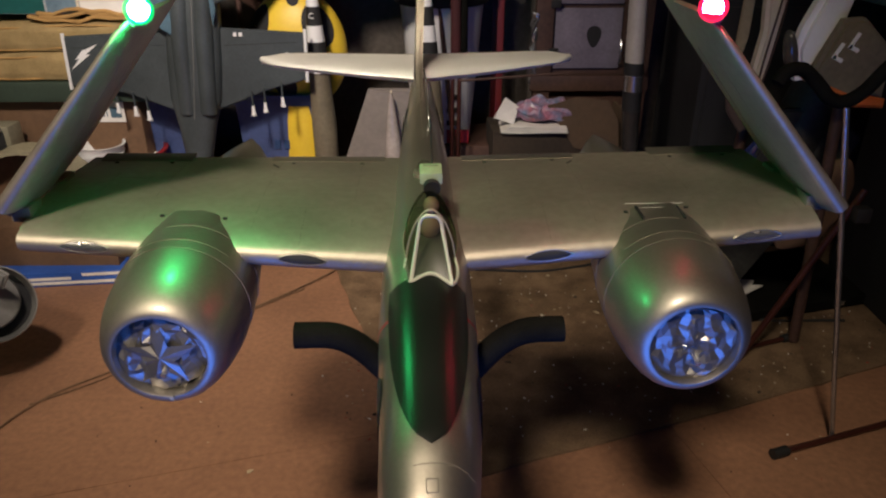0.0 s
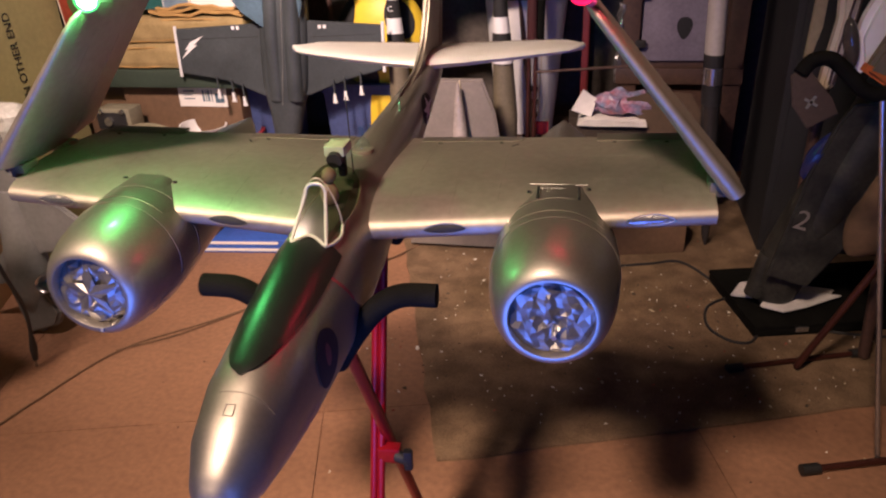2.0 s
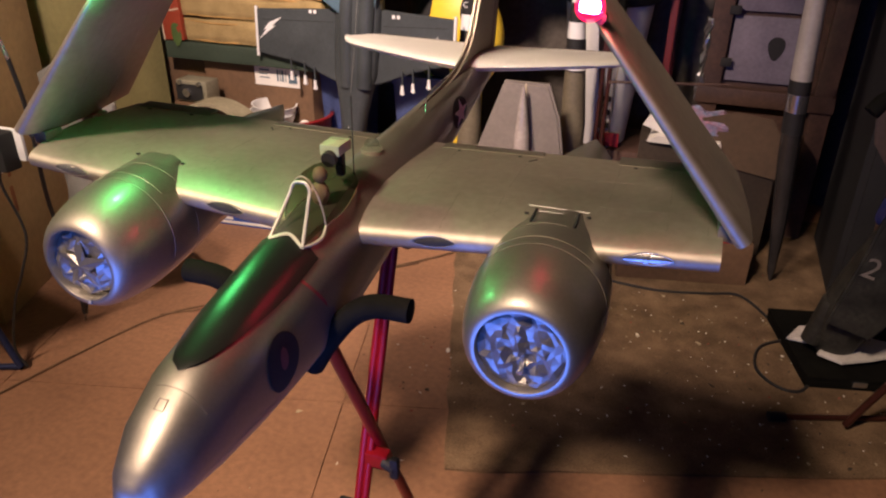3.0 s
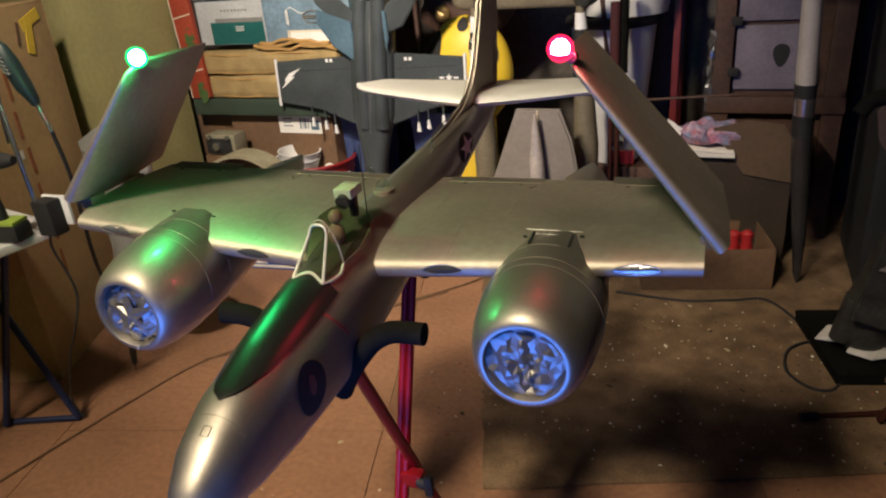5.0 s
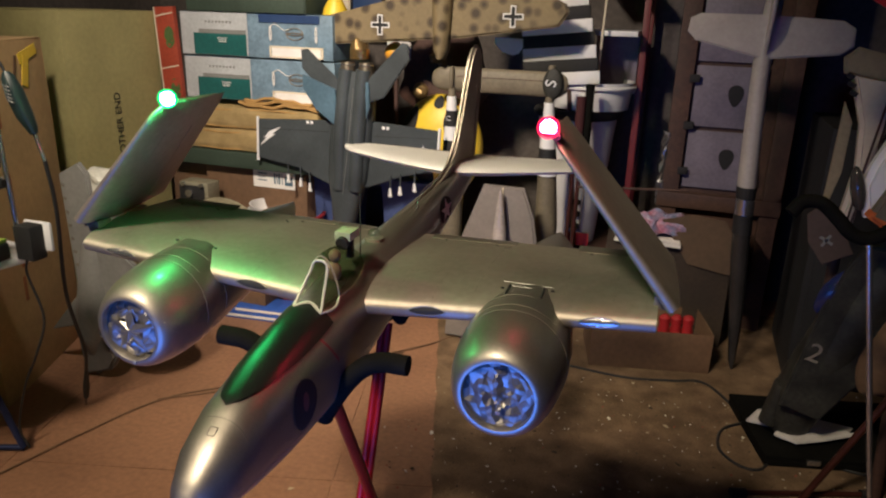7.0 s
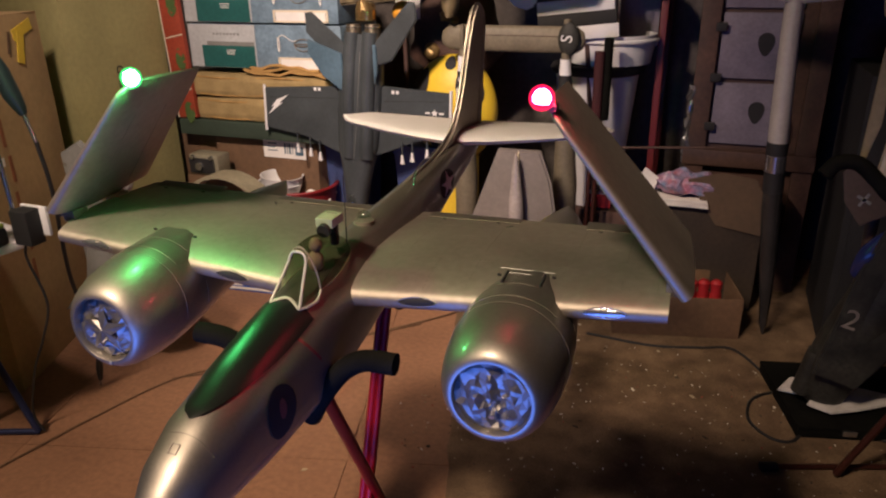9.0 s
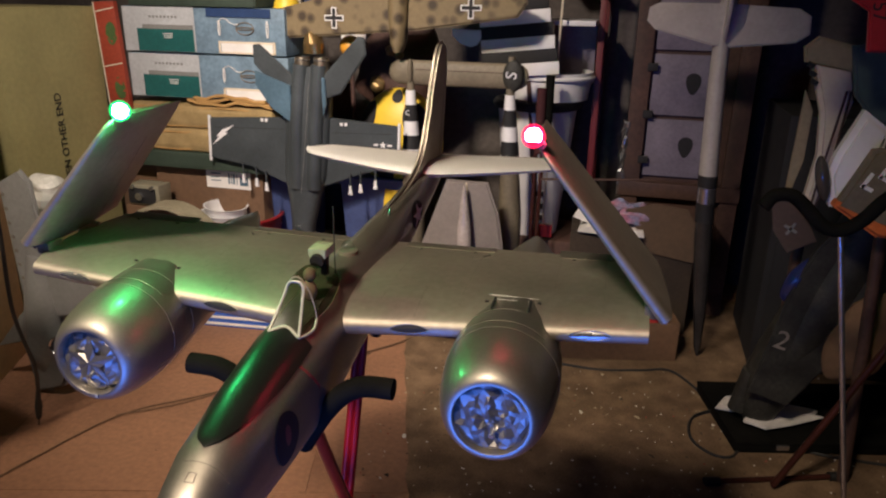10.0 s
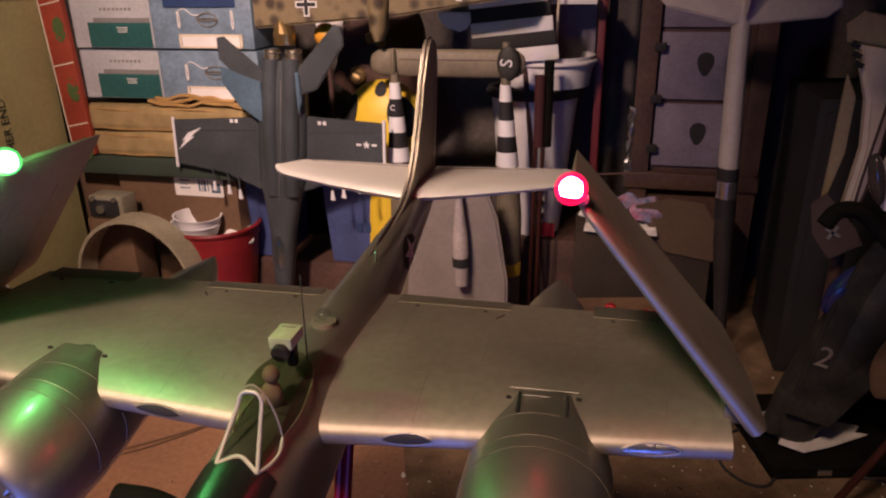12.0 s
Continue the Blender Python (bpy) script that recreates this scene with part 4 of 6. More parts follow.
solo("wire_coil", tube([(-2.12 + 0.1 * math.cos(k * 0.5) * (1 - k * 0.008), 2.05 + 0.12 * math.sin(k * 0.5), 1.49 + 0.0006 * k) for k in range(50)], 0.004, 6), BLACK, "loose coil of thin black wire", "cable")

# ---- grey jet model standing on its nose by the carton ----
jet = thing("grey_jet_model", "pale grey model jet standing on its nose against a carton", "model aeroplane")
part("wing", slab([(-1.905, 0.925), (-1.79, 0.985), (-1.75, 0.94), (-1.735, 0.70), (-1.42, 0.45), (-1.45, 0.40), (-1.70, 0.36), (-1.82, 0.30), (-1.885, 0.36), (-1.89, 0.54)], 0.028, 0.008, "xz", 2.22), LIGHT_GREY, jet)
part("fuselage", tube(bow([(-1.79, 2.24, 0.62), (-1.80, 2.22, 0.40), (-1.79, 2.19, 0.2), (-1.79, 2.17, 0.015)], 4), 0.06, 14, None, [0.05 + 0.03 * math.sin(k / 12 * math.pi * 0.8) if k < 9 else max(0.012, 0.075 - 0.02 * (k - 8)) for k in range(13)]), LIGHT_GREY, jet)
part("tailplane", slab([(-2.06, 0.175), (-1.88, 0.375), (-1.86, 0.26), (-1.865, 0.235)], 0.016, 0.004, "xz", 2.2), LIGHT_GREY, jet)
part("nose_panel", slab([(-1.87, 0.235), (-1.72, 0.27), (-1.66, 0.12), (-1.70, 0.055), (-1.845, 0.006)], 0.05, 0.012, "xz", 2.17), LIGHT_GREY, jet)
for k in range(7):
    part("panel_mark", block((-1.885 + 0.004 * k, 2.204, 0.88 - 0.06 * k), (0.016, 0.002, 0.012), 0, Matrix.Rotation(0.2, 4, "Y")), LINE, jet, smooth=False)
part("tail_pipe", loft([circle((-1.68 + 0.3 * d, 2.19 - d, 0.26 + 0.2 * d), (0.3, -1, 0.2), r, 20) for d, r in ((0.0, 0.04), (0.06, 0.04), (0.075, 0.036), (0.07, 0.03), (0.02, 0.026))]), STEEL, jet, "shiny metal jet pipe")
axis = Vector((0.52, -0.72, 0.45)).normalized()
hub = Vector((-1.535, 2.26, 0.31))
shell = part("intake_shell", loft([circle(hub + axis * d, axis, r, 32) for d, r in ((-0.22, 0.07), (-0.12, 0.115), (-0.02, 0.134), (0.02, 0.136), (0.022, 0.132), (0.0, 0.128), (-0.06, 0.12))]), LIGHT_GREY, jet, "grey round intake with a dark gap")
part("intake_gap", loft([circle(hub + axis * d, axis, r, 32) for d, r in ((-0.055, 0.119), (-0.05, 0.02))]), BLACK, shell)
part("centre_body", loft([circle(hub + axis * d + Vector((-0.016, 0, 0.012)), axis, r, 28) for d, r in ((-0.05, 0.104), (-0.01, 0.103), (0.002, 0.098), (0.01, 0.07), (0.013, 0.02))]), LIGHT_GREY, shell)
solo("clear_bag", ripple(ball((-1.90, 2.45, 0.78), (0.10, 0.07, 0.13), None, 22, 16), 0.03, 14), paint("cloudy_plastic", (0.5, 0.5, 0.45), 0.25, 0.0, 0.1), "crumpled cloudy plastic bag between cartons", "bag", smooth=False)

# ---- small tool table ----
table = thing("tool_table", "small white-topped table on folding blue legs", "table", Matrix.Translation((-1.66, 1.50, 0)) @ Matrix.Rotation(radians(-12), 4, "Z"))
part("tabletop", block((-0.08, -0.08, 0.785), (0.46, 0.62, 0.03), 0.006), WHITE, table, "scuffed white top")
BLUE_TUBE = paint("blue_tube", (0.02, 0.03, 0.09), 0.4, 0.4)
for a, b in (((0.02, 0.115, 0.013), (-0.24, 0.02, 0.77)), ((-0.20, -0.05, 0.013), (-0.02, 0.10, 0.77)), ((0.0, -0.34, 0.013), (-0.24, -0.26, 0.77)), ((-0.25, -0.35, 0.013), (0.0, -0.24, 0.77))):
    part("leg", tube([a, b], 0.013, 10), BLUE_TUBE, table)
part("foot_bar", tube([(0.02, 0.115, 0.014), (-0.22, -0.04, 0.014)], 0.012, 10), BLUE_TUBE, table)

drill = thing("cordless_drill", "lime green and black cordless drill on its battery", "drill", Matrix.Translation((-1.55, 1.545, 0.80)) @ Matrix.Rotation(radians(10), 4, "Z"))
LIME = paint("lime_plastic", (0.30, 0.42, 0.06), 0.5)
part("body", tube([(-0.11, 0, 0.265), (-0.02, 0, 0.27), (0.05, 0, 0.27)], 0.036, 16), LIME, drill)
part("chuck", loft([circle((x, 0, 0.27), (1, 0, 0), r, 14) for x, r in ((0.05, 0.028), (0.09, 0.024), (0.12, 0.014))]), BLACK, drill)
part("grip", tube([(-0.03, 0, 0.24), (-0.01, 0, 0.14), (0.0, 0, 0.06)], 0.022, 12), BLACK, drill)
part("battery", block((0.01, 0, 0.03), (0.12, 0.075, 0.058), 0.01), BLACK, drill, "black battery")
part("battery_band", block((0.01, 0, 0.066), (0.11, 0.07, 0.014), 0.004), LIME, drill)

charger = thing("charger_block", "black plug-in charger hanging at the table edge", "charger", Matrix.Translation((-1.425, 1.62, 0.80)))
part("case", block((0, 0, 0.06), (0.075, 0.06, 0.12), 0.008), BLACK, charger)
part("plug_plate", block((0.01, 0.03, 0.075), (0.11, 0.012, 0.10), 0.004), WHITE, charger)

tool_stand = thing("rotary_tool", "black rotary tool hung from a thin rod with its flexible shaft", "power tool", Matrix.Translation((-1.50, 1.66, 0)))
part("hanger_rod", tube([(0.03, -0.04, 0.80), (0.005, -0.03, 1.10), (-0.012, -0.02, 1.29)], 0.008, 10), STEEL, tool_stand)
part("hook", tube(bow([(0.04, 0, 1.405), (0.02, -0.004, 1.445), (-0.025, -0.012, 1.435), (-0.04, -0.016, 1.36), (-0.02, -0.018, 1.29), (-0.03, -0.02, 1.1)], 6), 0.0045, 8), BLACK, tool_stand)
motor = part("motor_body", loft([circle(p, (0.3, 0.1, -1), r, 18) for p, r in (((0.04, 0, 1.412), 0.010), ((0.044, 0.002, 1.395), 0.021), ((0.056, 0.008, 1.345), 0.029), ((0.075, 0.016, 1.275), 0.027), ((0.09, 0.022, 1.235), 0.019), ((0.095, 0.024, 1.215), 0.013))]), paint("teal_black_plastic", (0.015, 0.03, 0.03), 0.4), tool_stand)
for k in range(5):
    part("vent", block((0.052 + 0.003 * k, -0.018, 1.37 - 0.012 * k), (0.026, 0.006, 0.004), 0, Matrix.Rotation(0.3, 4, "Y")), LIGHT_GREY, motor, smooth=False)
part("steel_neck", tube([(0.095, 0.024, 1.218), (0.115, 0.03, 1.125)], 0.007, 10), STEEL, tool_stand)
part("flexible_shaft", tube(bow([(0.115, 0.03, 1.13), (0.10, 0.06, 0.95), (0.02, 0.12, 0.60), (-0.02, 0.2, 0.34), (-0.08, 0.25, 0.20)], 8), 0.007, 8), RUBBER, tool_stand)
grip = part("handpiece", tube([(-0.08, 0.25, 0.20), (-0.11, 0.265, 0.11), (-0.13, 0.275, 0.05)], 0.01, 12, None, [0.007, 0.014, 0.010]), RUBBER, tool_stand)
part("collet", tube([(-0.13, 0.275, 0.05), (-0.142, 0.28, 0.012)], 0.005, 8), STEEL, grip)
solo("power_cord", tube(bow([(-1.43, 1.60, 0.80), (-1.45, 1.61, 0.74), (-1.42, 1.62, 0.58), (-1.46, 1.60, 0.44), (-1.54, 1.60, 0.30), (-1.62, 1.61, 0.10), (-1.60, 1.62, 0.012)], 8), 0.0045, 8), RUBBER, "thin black power cord hanging from the table", "cable")


def floor_cable(label, pts, radius, material=RUBBER):
    solo("floor_cable", tube(bow(pts, 8), radius, 8), material, label, "cable", group="cables on the floor")


floor_cable("brown extension cable across the hardboard floor", [(-1.62, 1.25, 0.006), (-1.55, 1.55, 0.006), (-1.50, 1.75, 0.006), (-1.38, 2.10, 0.006), (-1.12, 2.35, 0.006), (-0.80, 2.70, 0.006), (-0.50, 3.02, 0.008), (-0.32, 3.30, 0.014), (-0.1, 3.5, 0.014)], 0.004, CARD_DARK)
floor_cable("second thin cable beside the extension cable", [(-1.40, 2.09, 0.006), (-1.20, 2.24, 0.006), (-1.0, 2.47, 0.006), (-0.83, 2.66, 0.006), (-0.58, 2.90, 0.006)], 0.003, CARD_DARK)
floor_cable("black cable looped on the carpet", [(0.20, 3.06, 0.014), (0.49, 3.04, 0.014), (0.70, 3.09, 0.014), (0.85, 3.12, 0.014), (1.0, 2.88, 0.014), (1.09, 2.65, 0.014), (1.05, 2.50, 0.014), (0.97, 2.49, 0.014), (0.90, 2.58, 0.014),
                                                 (0.91, 2.72, 0.016), (0.99, 2.80, 0.02), (1.06, 2.80, 0.024), (1.3, 2.62, 0.014), (1.7, 2.6, 0.014)], 0.006)
flat = thing("flat_blue_box", "long flat blue carton with white stripes on the floor", "box", Matrix.Translation((-1.50, 3.04, 0)) @ Matrix.Rotation(radians(6), 4, "Z"))
part("carton", block((0, 0, 0.035), (1.1, 0.16, 0.07), 0.003), paint("blue_print", (0.03, 0.10, 0.42), 0.5), flat)
for z, w, x in ((0.055, 0.5, 0.15), (0.018, 0.95, 0.05), (0.04, 0.3, -0.3)):
    part("white_stripe", block((x, -0.0815, z), (w, 0.002, 0.014)), WHITE_PAPER, flat, smooth=False)

# ---- pots and small things behind the wing ----
BUCKET_RED = paint("worn_red_plastic", (0.24, 0.012, 0.014), 0.5)
bucket = thing("red_bucket", "red plastic bucket holding white scraps", "bucket", Matrix.Translation((-1.50, 3.36, 0.065)))
part("shell", loft([circle((0, 0, z), (0, 0, 1), r, 32) for z, r in ((-0.062, 0.15), (0.26, 0.195), (0.425, 0.215), (0.43, 0.225), (0.445, 0.225), (0.445, 0.208), (0.26, 0.187), (0.03, 0.145))]), BUCKET_RED, bucket)
part("rim", tube([(0.222 * math.cos(a), 0.222 * math.sin(a), 0.44) for a in [2 * math.pi * k / 32 for k in range(33)]], 0.007, 8), BUCKET_RED, bucket)
solo("paper_scraps", ripple(ball((-1.37, 3.38, 0.425), (0.085, 0.11, 0.05), None, 20, 12), 0.03, 14), WHITE_PAPER, "crumpled white scraps in the red bucket", "paper", smooth=False)
for x, y, z, r, lab2 in ((-1.56, 3.29, 0.468, 0.115, "white plastic bowl set in the red bucket"), (-1.575, 3.29, 0.428, 0.12, "grey-white plastic bowl under another bowl")):
    bowl = thing("plastic_bowl", lab2, "bowl", Matrix.Translation((x, y, z)) @ Matrix.Rotation(radians(4), 4, "Y"), group="plastic bowls")
    part("shell", loft([circle((0, 0, h), (0, 0, 1), q, 28) for h, q in ((0.0, r * 0.7), (0.07, r * 0.95), (0.095, r), (0.1, r * 1.04), (0.1, r * 0.97), (0.07, r * 0.9), (0.01, r * 0.66))]), WHITE, bowl)
solo("brown_crate", block((-1.97, 3.24, 0.28), (0.24, 0.16, 0.558), 0.008), CARD_DARK, "plain brown crate under an old camera", "crate")
radio = thing("old_camera", "small metal-cased old camera with a dark front", "camera", Matrix.Translation((-1.97, 3.22, 0.08)))
part("case", block((0, 0, 0.54), (0.19, 0.11, 0.115), 0.01), paint("khaki_metal", (0.3, 0.28, 0.2), 0.45, 0.3), radio)
part("front", block((-0.01, -0.058, 0.535), (0.165, 0.008, 0.085), 0.003), BLACK, radio)
part("lens", tube([(-0.02, -0.06, 0.535), (-0.02, -0.078, 0.535)], 0.022, 16), STEEL, radio)
for s in (-1, 1):
    part("knob", tube([(0.06 * s, -0.06, 0.585), (0.06 * s, -0.075, 0.585)], 0.012, 12), STEEL, radio)
hoop = thing("cream_hoop", "broad cream plastic hoop standing upright", "hoop", Matrix.Translation((-1.77, 3.02, 0.265)))
part("band", loft([[(0.32 * s * math.cos(a), y, 0.35 * s * math.sin(a)) for y, s in ((0, 1.0), (0.13, 1.0), (0.13, 0.95), (0, 0.95))] for a in [math.pi * k / 20 for k in range(21)]]), paint("dull_cream_plastic", (0.3, 0.27, 0.18), 0.6), hoop)
part("rest_block", block((0, 0.06, -0.133), (0.66, 0.14, 0.263), 0.004), CARD_DARK, hoop)
for x, w in ((-1.28, 0.20), (-0.76, 0.36)):
    b = thing("blue_storage_bin", "blue plastic storage bin with dark print" if w > 0.3 else "narrow blue plastic storage bin", "bin", Matrix.Translation((x, 3.62, 0.30)), group="blue bins")
    part("shell", loft([[(w * q * sx, 0.17 * q * sy, z) for sx, sy in ((-0.5, -1), (0.5, -1), (0.5, 1), (-0.5, 1))] for z, q in ((0.0, 0.88), (0.40, 1.0), (0.40, 1.04), (0.425, 1.04), (0.425, 0.96), (0.06, 0.84))]), BLUE_BIN, b, smooth=False)
    part("lid", block((0, 0, 0.435), (w * 1.06, 0.36, 0.02), 0.006), BLUE_BIN, b)
    if w > 0.3:
        for k in range(4):
            part("print_bar", block((0.0 + 0.045 * k, -0.166, 0.20), (0.028, 0.003, 0.045)), NAVY, b, smooth=False)
solo("dark_crate", block((-0.95, 3.64, 0.15), (1.0, 0.4, 0.29), 0.01), BROWN_WOOD, "dark wooden crate under the blue bins", "crate")

# ---- dark grey jet model, tail up ----
fj = thing("dark_jet_model", "dark grey twin-tailed model jet standing nose down", "model aeroplane")
Y = 3.27
SPINE = [(1.33, -0.990, 0.075, 0.05), (1.22, -1.0, 0.105, 0.06), (1.08, -1.022, 0.118, 0.062), (0.92, -1.038, 0.12, 0.062), (0.78, -1.052, 0.115, 0.06), (0.66, -1.066, 0.085, 0.056), (0.52, -1.08, 0.062, 0.055), (0.38, -1.092, 0.055, 0.052), (0.22, -1.105, 0.042, 0.04), (0.09, -1.115, 0.022, 0.022), (0.035, -1.12, 0.006, 0.006)]
part("fuselage", loft([[(x + a * math.copysign(abs(math.cos(t)) ** 0.8, math.cos(t)), Y + b * math.copysign(abs(math.sin(t)) ** 0.8, math.sin(t)), z) for t in [2 * math.pi * k / 24 for k in range(24)]] for z, x, a, b in SPINE]), GREY_JET, fj)
for s in (-1, 1):
    part("spine_duct", tube([(-0.99 + s * 0.048, Y - 0.035, 1.34), (-1.02 + s * 0.05, Y - 0.042, 1.05), (-1.045 + s * 0.045, Y - 0.03, 0.72)], 0.04, 14), GREY_JET, fj)
    ex = part("exhaust", loft([circle((-0.988 + s * 0.05, Y - 0.02, z), (0, 0, 1), r, 20) for z, r in ((1.30, 0.043), (1.36, 0.037), (1.375, 0.034), (1.375, 0.030), (1.33, 0.030))]), paint("burnt_metal", (0.2, 0.17, 0.13), 0.35, 0.8), fj)
    part("exhaust_ring", tube([(-0.988 + s * 0.05 + 0.037 * math.cos(a), Y - 0.02 + 0.037 * math.sin(a), 1.362) for a in [2 * math.pi * k / 20 for k in range(21)]], 0.003, 6), STEEL, ex)
wing_l = part("wing", slab([(-1.10, 1.075), (-1.588, 1.048), (-1.598, 0.835), (-1.36, 0.80), (-1.15, 0.72), (-1.05, 0.70)], 0.02, 0.006, "xz", Y), GREY_JET, fj)
wing_r = part("wing", slab([(-0.94, 1.085), (-0.548, 1.062), (-0.555, 0.86), (-0.74, 0.81), (-0.93, 0.735), (-1.0, 0.72)], 0.02, 0.006, "xz", Y), GREY_JET, fj)
part("tip_rail", tube([(-1.590, Y - 0.004, 1.06), (-1.602, Y - 0.004, 0.82)], 0.008, 10), WHITE, wing_l, "white wingtip rail")
part("tip_rail", tube([(-0.546, Y - 0.004, 1.075), (-0.553, Y - 0.004, 0.85)], 0.008, 10), WHITE, wing_r, "white wingtip rail")
for x0, x1, z in ((-1.56, -1.16, 1.0), (-0.9, -0.58, 1.01)):
    part("flap_line", tube([(x0, Y - 0.0105, z), (x1, Y - 0.0105, z + 0.012)], 0.0012, 5), BLACK, wing_l if x0 < -1 else wing_r)
part("tail_fin", slab([(-1.285, 1.425), (-1.25, 1.43), (-1.06, 1.27), (-1.07, 1.17), (-1.155, 1.21), (-1.285, 1.335)], 0.016, 0.005, "xz", Y - 0.045), GREY_JET, fj)
part("tail_fin", slab([(-0.705, 1.475), (-0.735, 1.48), (-0.92, 1.29), (-0.92, 1.18), (-0.83, 1.21), (-0.695, 1.40)], 0.016, 0.005, "xz", Y - 0.045), GREY_JET, fj)
part("stabilator", slab([(-1.275, 1.305), (-1.09, 1.24), (-1.085, 1.05), (-1.20, 1.13), (-1.275, 1.235)], 0.014, 0.004, "xz", Y - 0.06), BLUEGREY, fj, "blue-grey stabilator")
part("stabilator", slab([(-0.925, 1.29), (-0.905, 1.28), (-0.90, 1.16), (-0.92, 1.10)], 0.014, 0.004, "xz", Y - 0.06), BLUEGREY, fj, "blue-grey stabilator")
bolt = [(-1.444, 1.017), (-1.517, 0.989), (-1.553, 0.950), (-1.535, 0.955), (-1.581, 0.905), (-1.483, 0.974), (-1.503, 0.972)]
part("lightning_mark", slab(bolt, 0.0015, 0, "xz", Y - 0.0122), WHITE, wing_l, "white lightning mark", smooth=False)
for x, z, w in ((-1.27, 1.065, wing_l), (-0.835, 1.068, wing_r)):
    for d in (-0.012, 0.012):
        part("letter_bar", block((x + d, Y - 0.012, z - 0.012), (0.015, 0.002, 0.016)), WHITE, w, smooth=False)
star = [(-0.63 + (0.02 if k % 2 == 0 else 0.008) * math.cos(math.pi / 2 + k * math.pi / 5), 0.965 + (0.02 if k % 2 == 0 else 0.008) * math.sin(math.pi / 2 + k * math.pi / 5)) for k in range(10)]
part("star_mark", slab(star, 0.0015, 0, "xz", Y - 0.0122), WHITE, wing_r, smooth=False)
for d in (-0.036, 0.036):
    part("bar_mark", block((-0.63 + d, Y - 0.0122, 0.965), (0.024, 0.0015, 0.009)), WHITE, wing_r, smooth=False)
for x, z in ((-1.40, 0.80), (-1.325, 0.785), (-1.27, 0.765), (-0.80, 0.785), (-0.745, 0.80), (-0.665, 0.825)):
    rail = part("missile", tube([(x, Y - 0.03, z + 0.03), (x, Y - 0.03, z - 0.045)], 0.0045, 10), GREY_JET, fj)
    part("missile_tail", slab([(x - 0.005, z - 0.035), (x - 0.007, z - 0.06), (x - 0.012, z - 0.082), (x - 0.004, z - 0.077), (x, z - 0.085), (x + 0.004, z - 0.077), (x + 0.011, z - 0.082), (x + 0.007, z - 0.06), (x + 0.005, z - 0.035)], 0.01, 0, "xz", Y - 0.03), WHITE, rail, "white missile fins", smooth=False)
part("canopy", ball((-1.088, Y - 0.045, 0.43), (0.03, 0.03, 0.10)), GLASS, fj, "clear canopy")
part("seam_line", tube([(-0.99, Y - 0.062, 1.25), (-1.03, Y - 0.064, 0.9), (-1.06, Y - 0.06, 0.7)], 0.0014, 5), LIGHT_GREY, fj)

# ---- striped twin-boom model, tail up ----
tb = thing("twin_boom_model", "drab twin-boom model aeroplane standing nose down with black and white stripes", "model aeroplane")
YB = 3.40
part("tailplane", loft([[(x, YB + 0.024 * q * math.cos(a), 1.308 + 0.060 * q * math.sin(a)) for a in [2 * math.pi * k / 20 for k in range(20)]] for x, q in ((-0.638, 0.25), (-0.63, 0.6), (-0.60, 0.92), (-0.55, 1), (-0.02, 1.0), (0.02, 0.92), (0.045, 0.6), (0.052, 0.25))]), OLIVE, tb)
part("elevator_line", tube([(-0.50, YB - 0.0235, 1.325), (-0.06, YB - 0.0235, 1.325)], 0.002, 5), BROWN_WOOD, tb)
for k, (x, x2) in enumerate(((-0.525, -0.515), (-0.028, -0.005))):
    boom = part("boom", tube([(x, YB - 0.02, 1.40 if k else 1.27), (x, YB - 0.02, 1.20), ((x + x2) / 2, YB - 0.01, 0.9), (x2, YB, 0.62), (x2, YB + 0.01, 0.20), (x2, YB + 0.01, 0.03)], 0.04, 18, None, [0.016, 0.022, 0.045, 0.058, 0.055, 0.03]), OLIVE, tb)
    for z0, z1, m in ((1.225, 1.155, WHITE), (1.155, 1.075, BLACK), (1.075, 1.005, WHITE), (1.005, 0.935, BLACK), (0.935, 0.87, WHITE)):
        r0, r1 = [0.0225 + 0.024 * (1.20 - z) / 0.30 for z in (z0, z1)]
        xa, xb = [x + (x2 - x) * 0.5 * (1.2 - z) / 0.3 for z in (z0, z1)]
        part("stripe_band", loft([circle((xa, YB - 0.02 + 0.03 * (1.2 - z0) * 0.5, z0), (0, 0, 1), r0 + 0.003, 18), circle((xb, YB - 0.02 + 0.03 * (1.2 - z1) * 0.5, z1), (0, 0, 1), r1 + 0.003, 18)]), m, boom)
    fin = part("fin", ball((x + 0.012 * k, YB - 0.03, 1.315), (0.05 if k else 0.014, 0.02, 0.075 if k else 0.06)), OLIVE if not k else CAMO_DARK, tb)
    if k:
        lettering("S", 0.075, WHITE, fin, Matrix.Translation((x + 0.008, YB - 0.0525, 1.318)) @ FACING @ Matrix.Rotation(radians(82), 4, "Z"))
    part("tip_cap", tube([(x2, YB, 0.40), (x2, YB, 0.34)], 0.06, 16), YELLOW if k else OLIVE, boom)
lettering("C", 0.035, WHITE, tb, Matrix.Translation((-0.527, YB - 0.063, 1.118)) @ FACING)

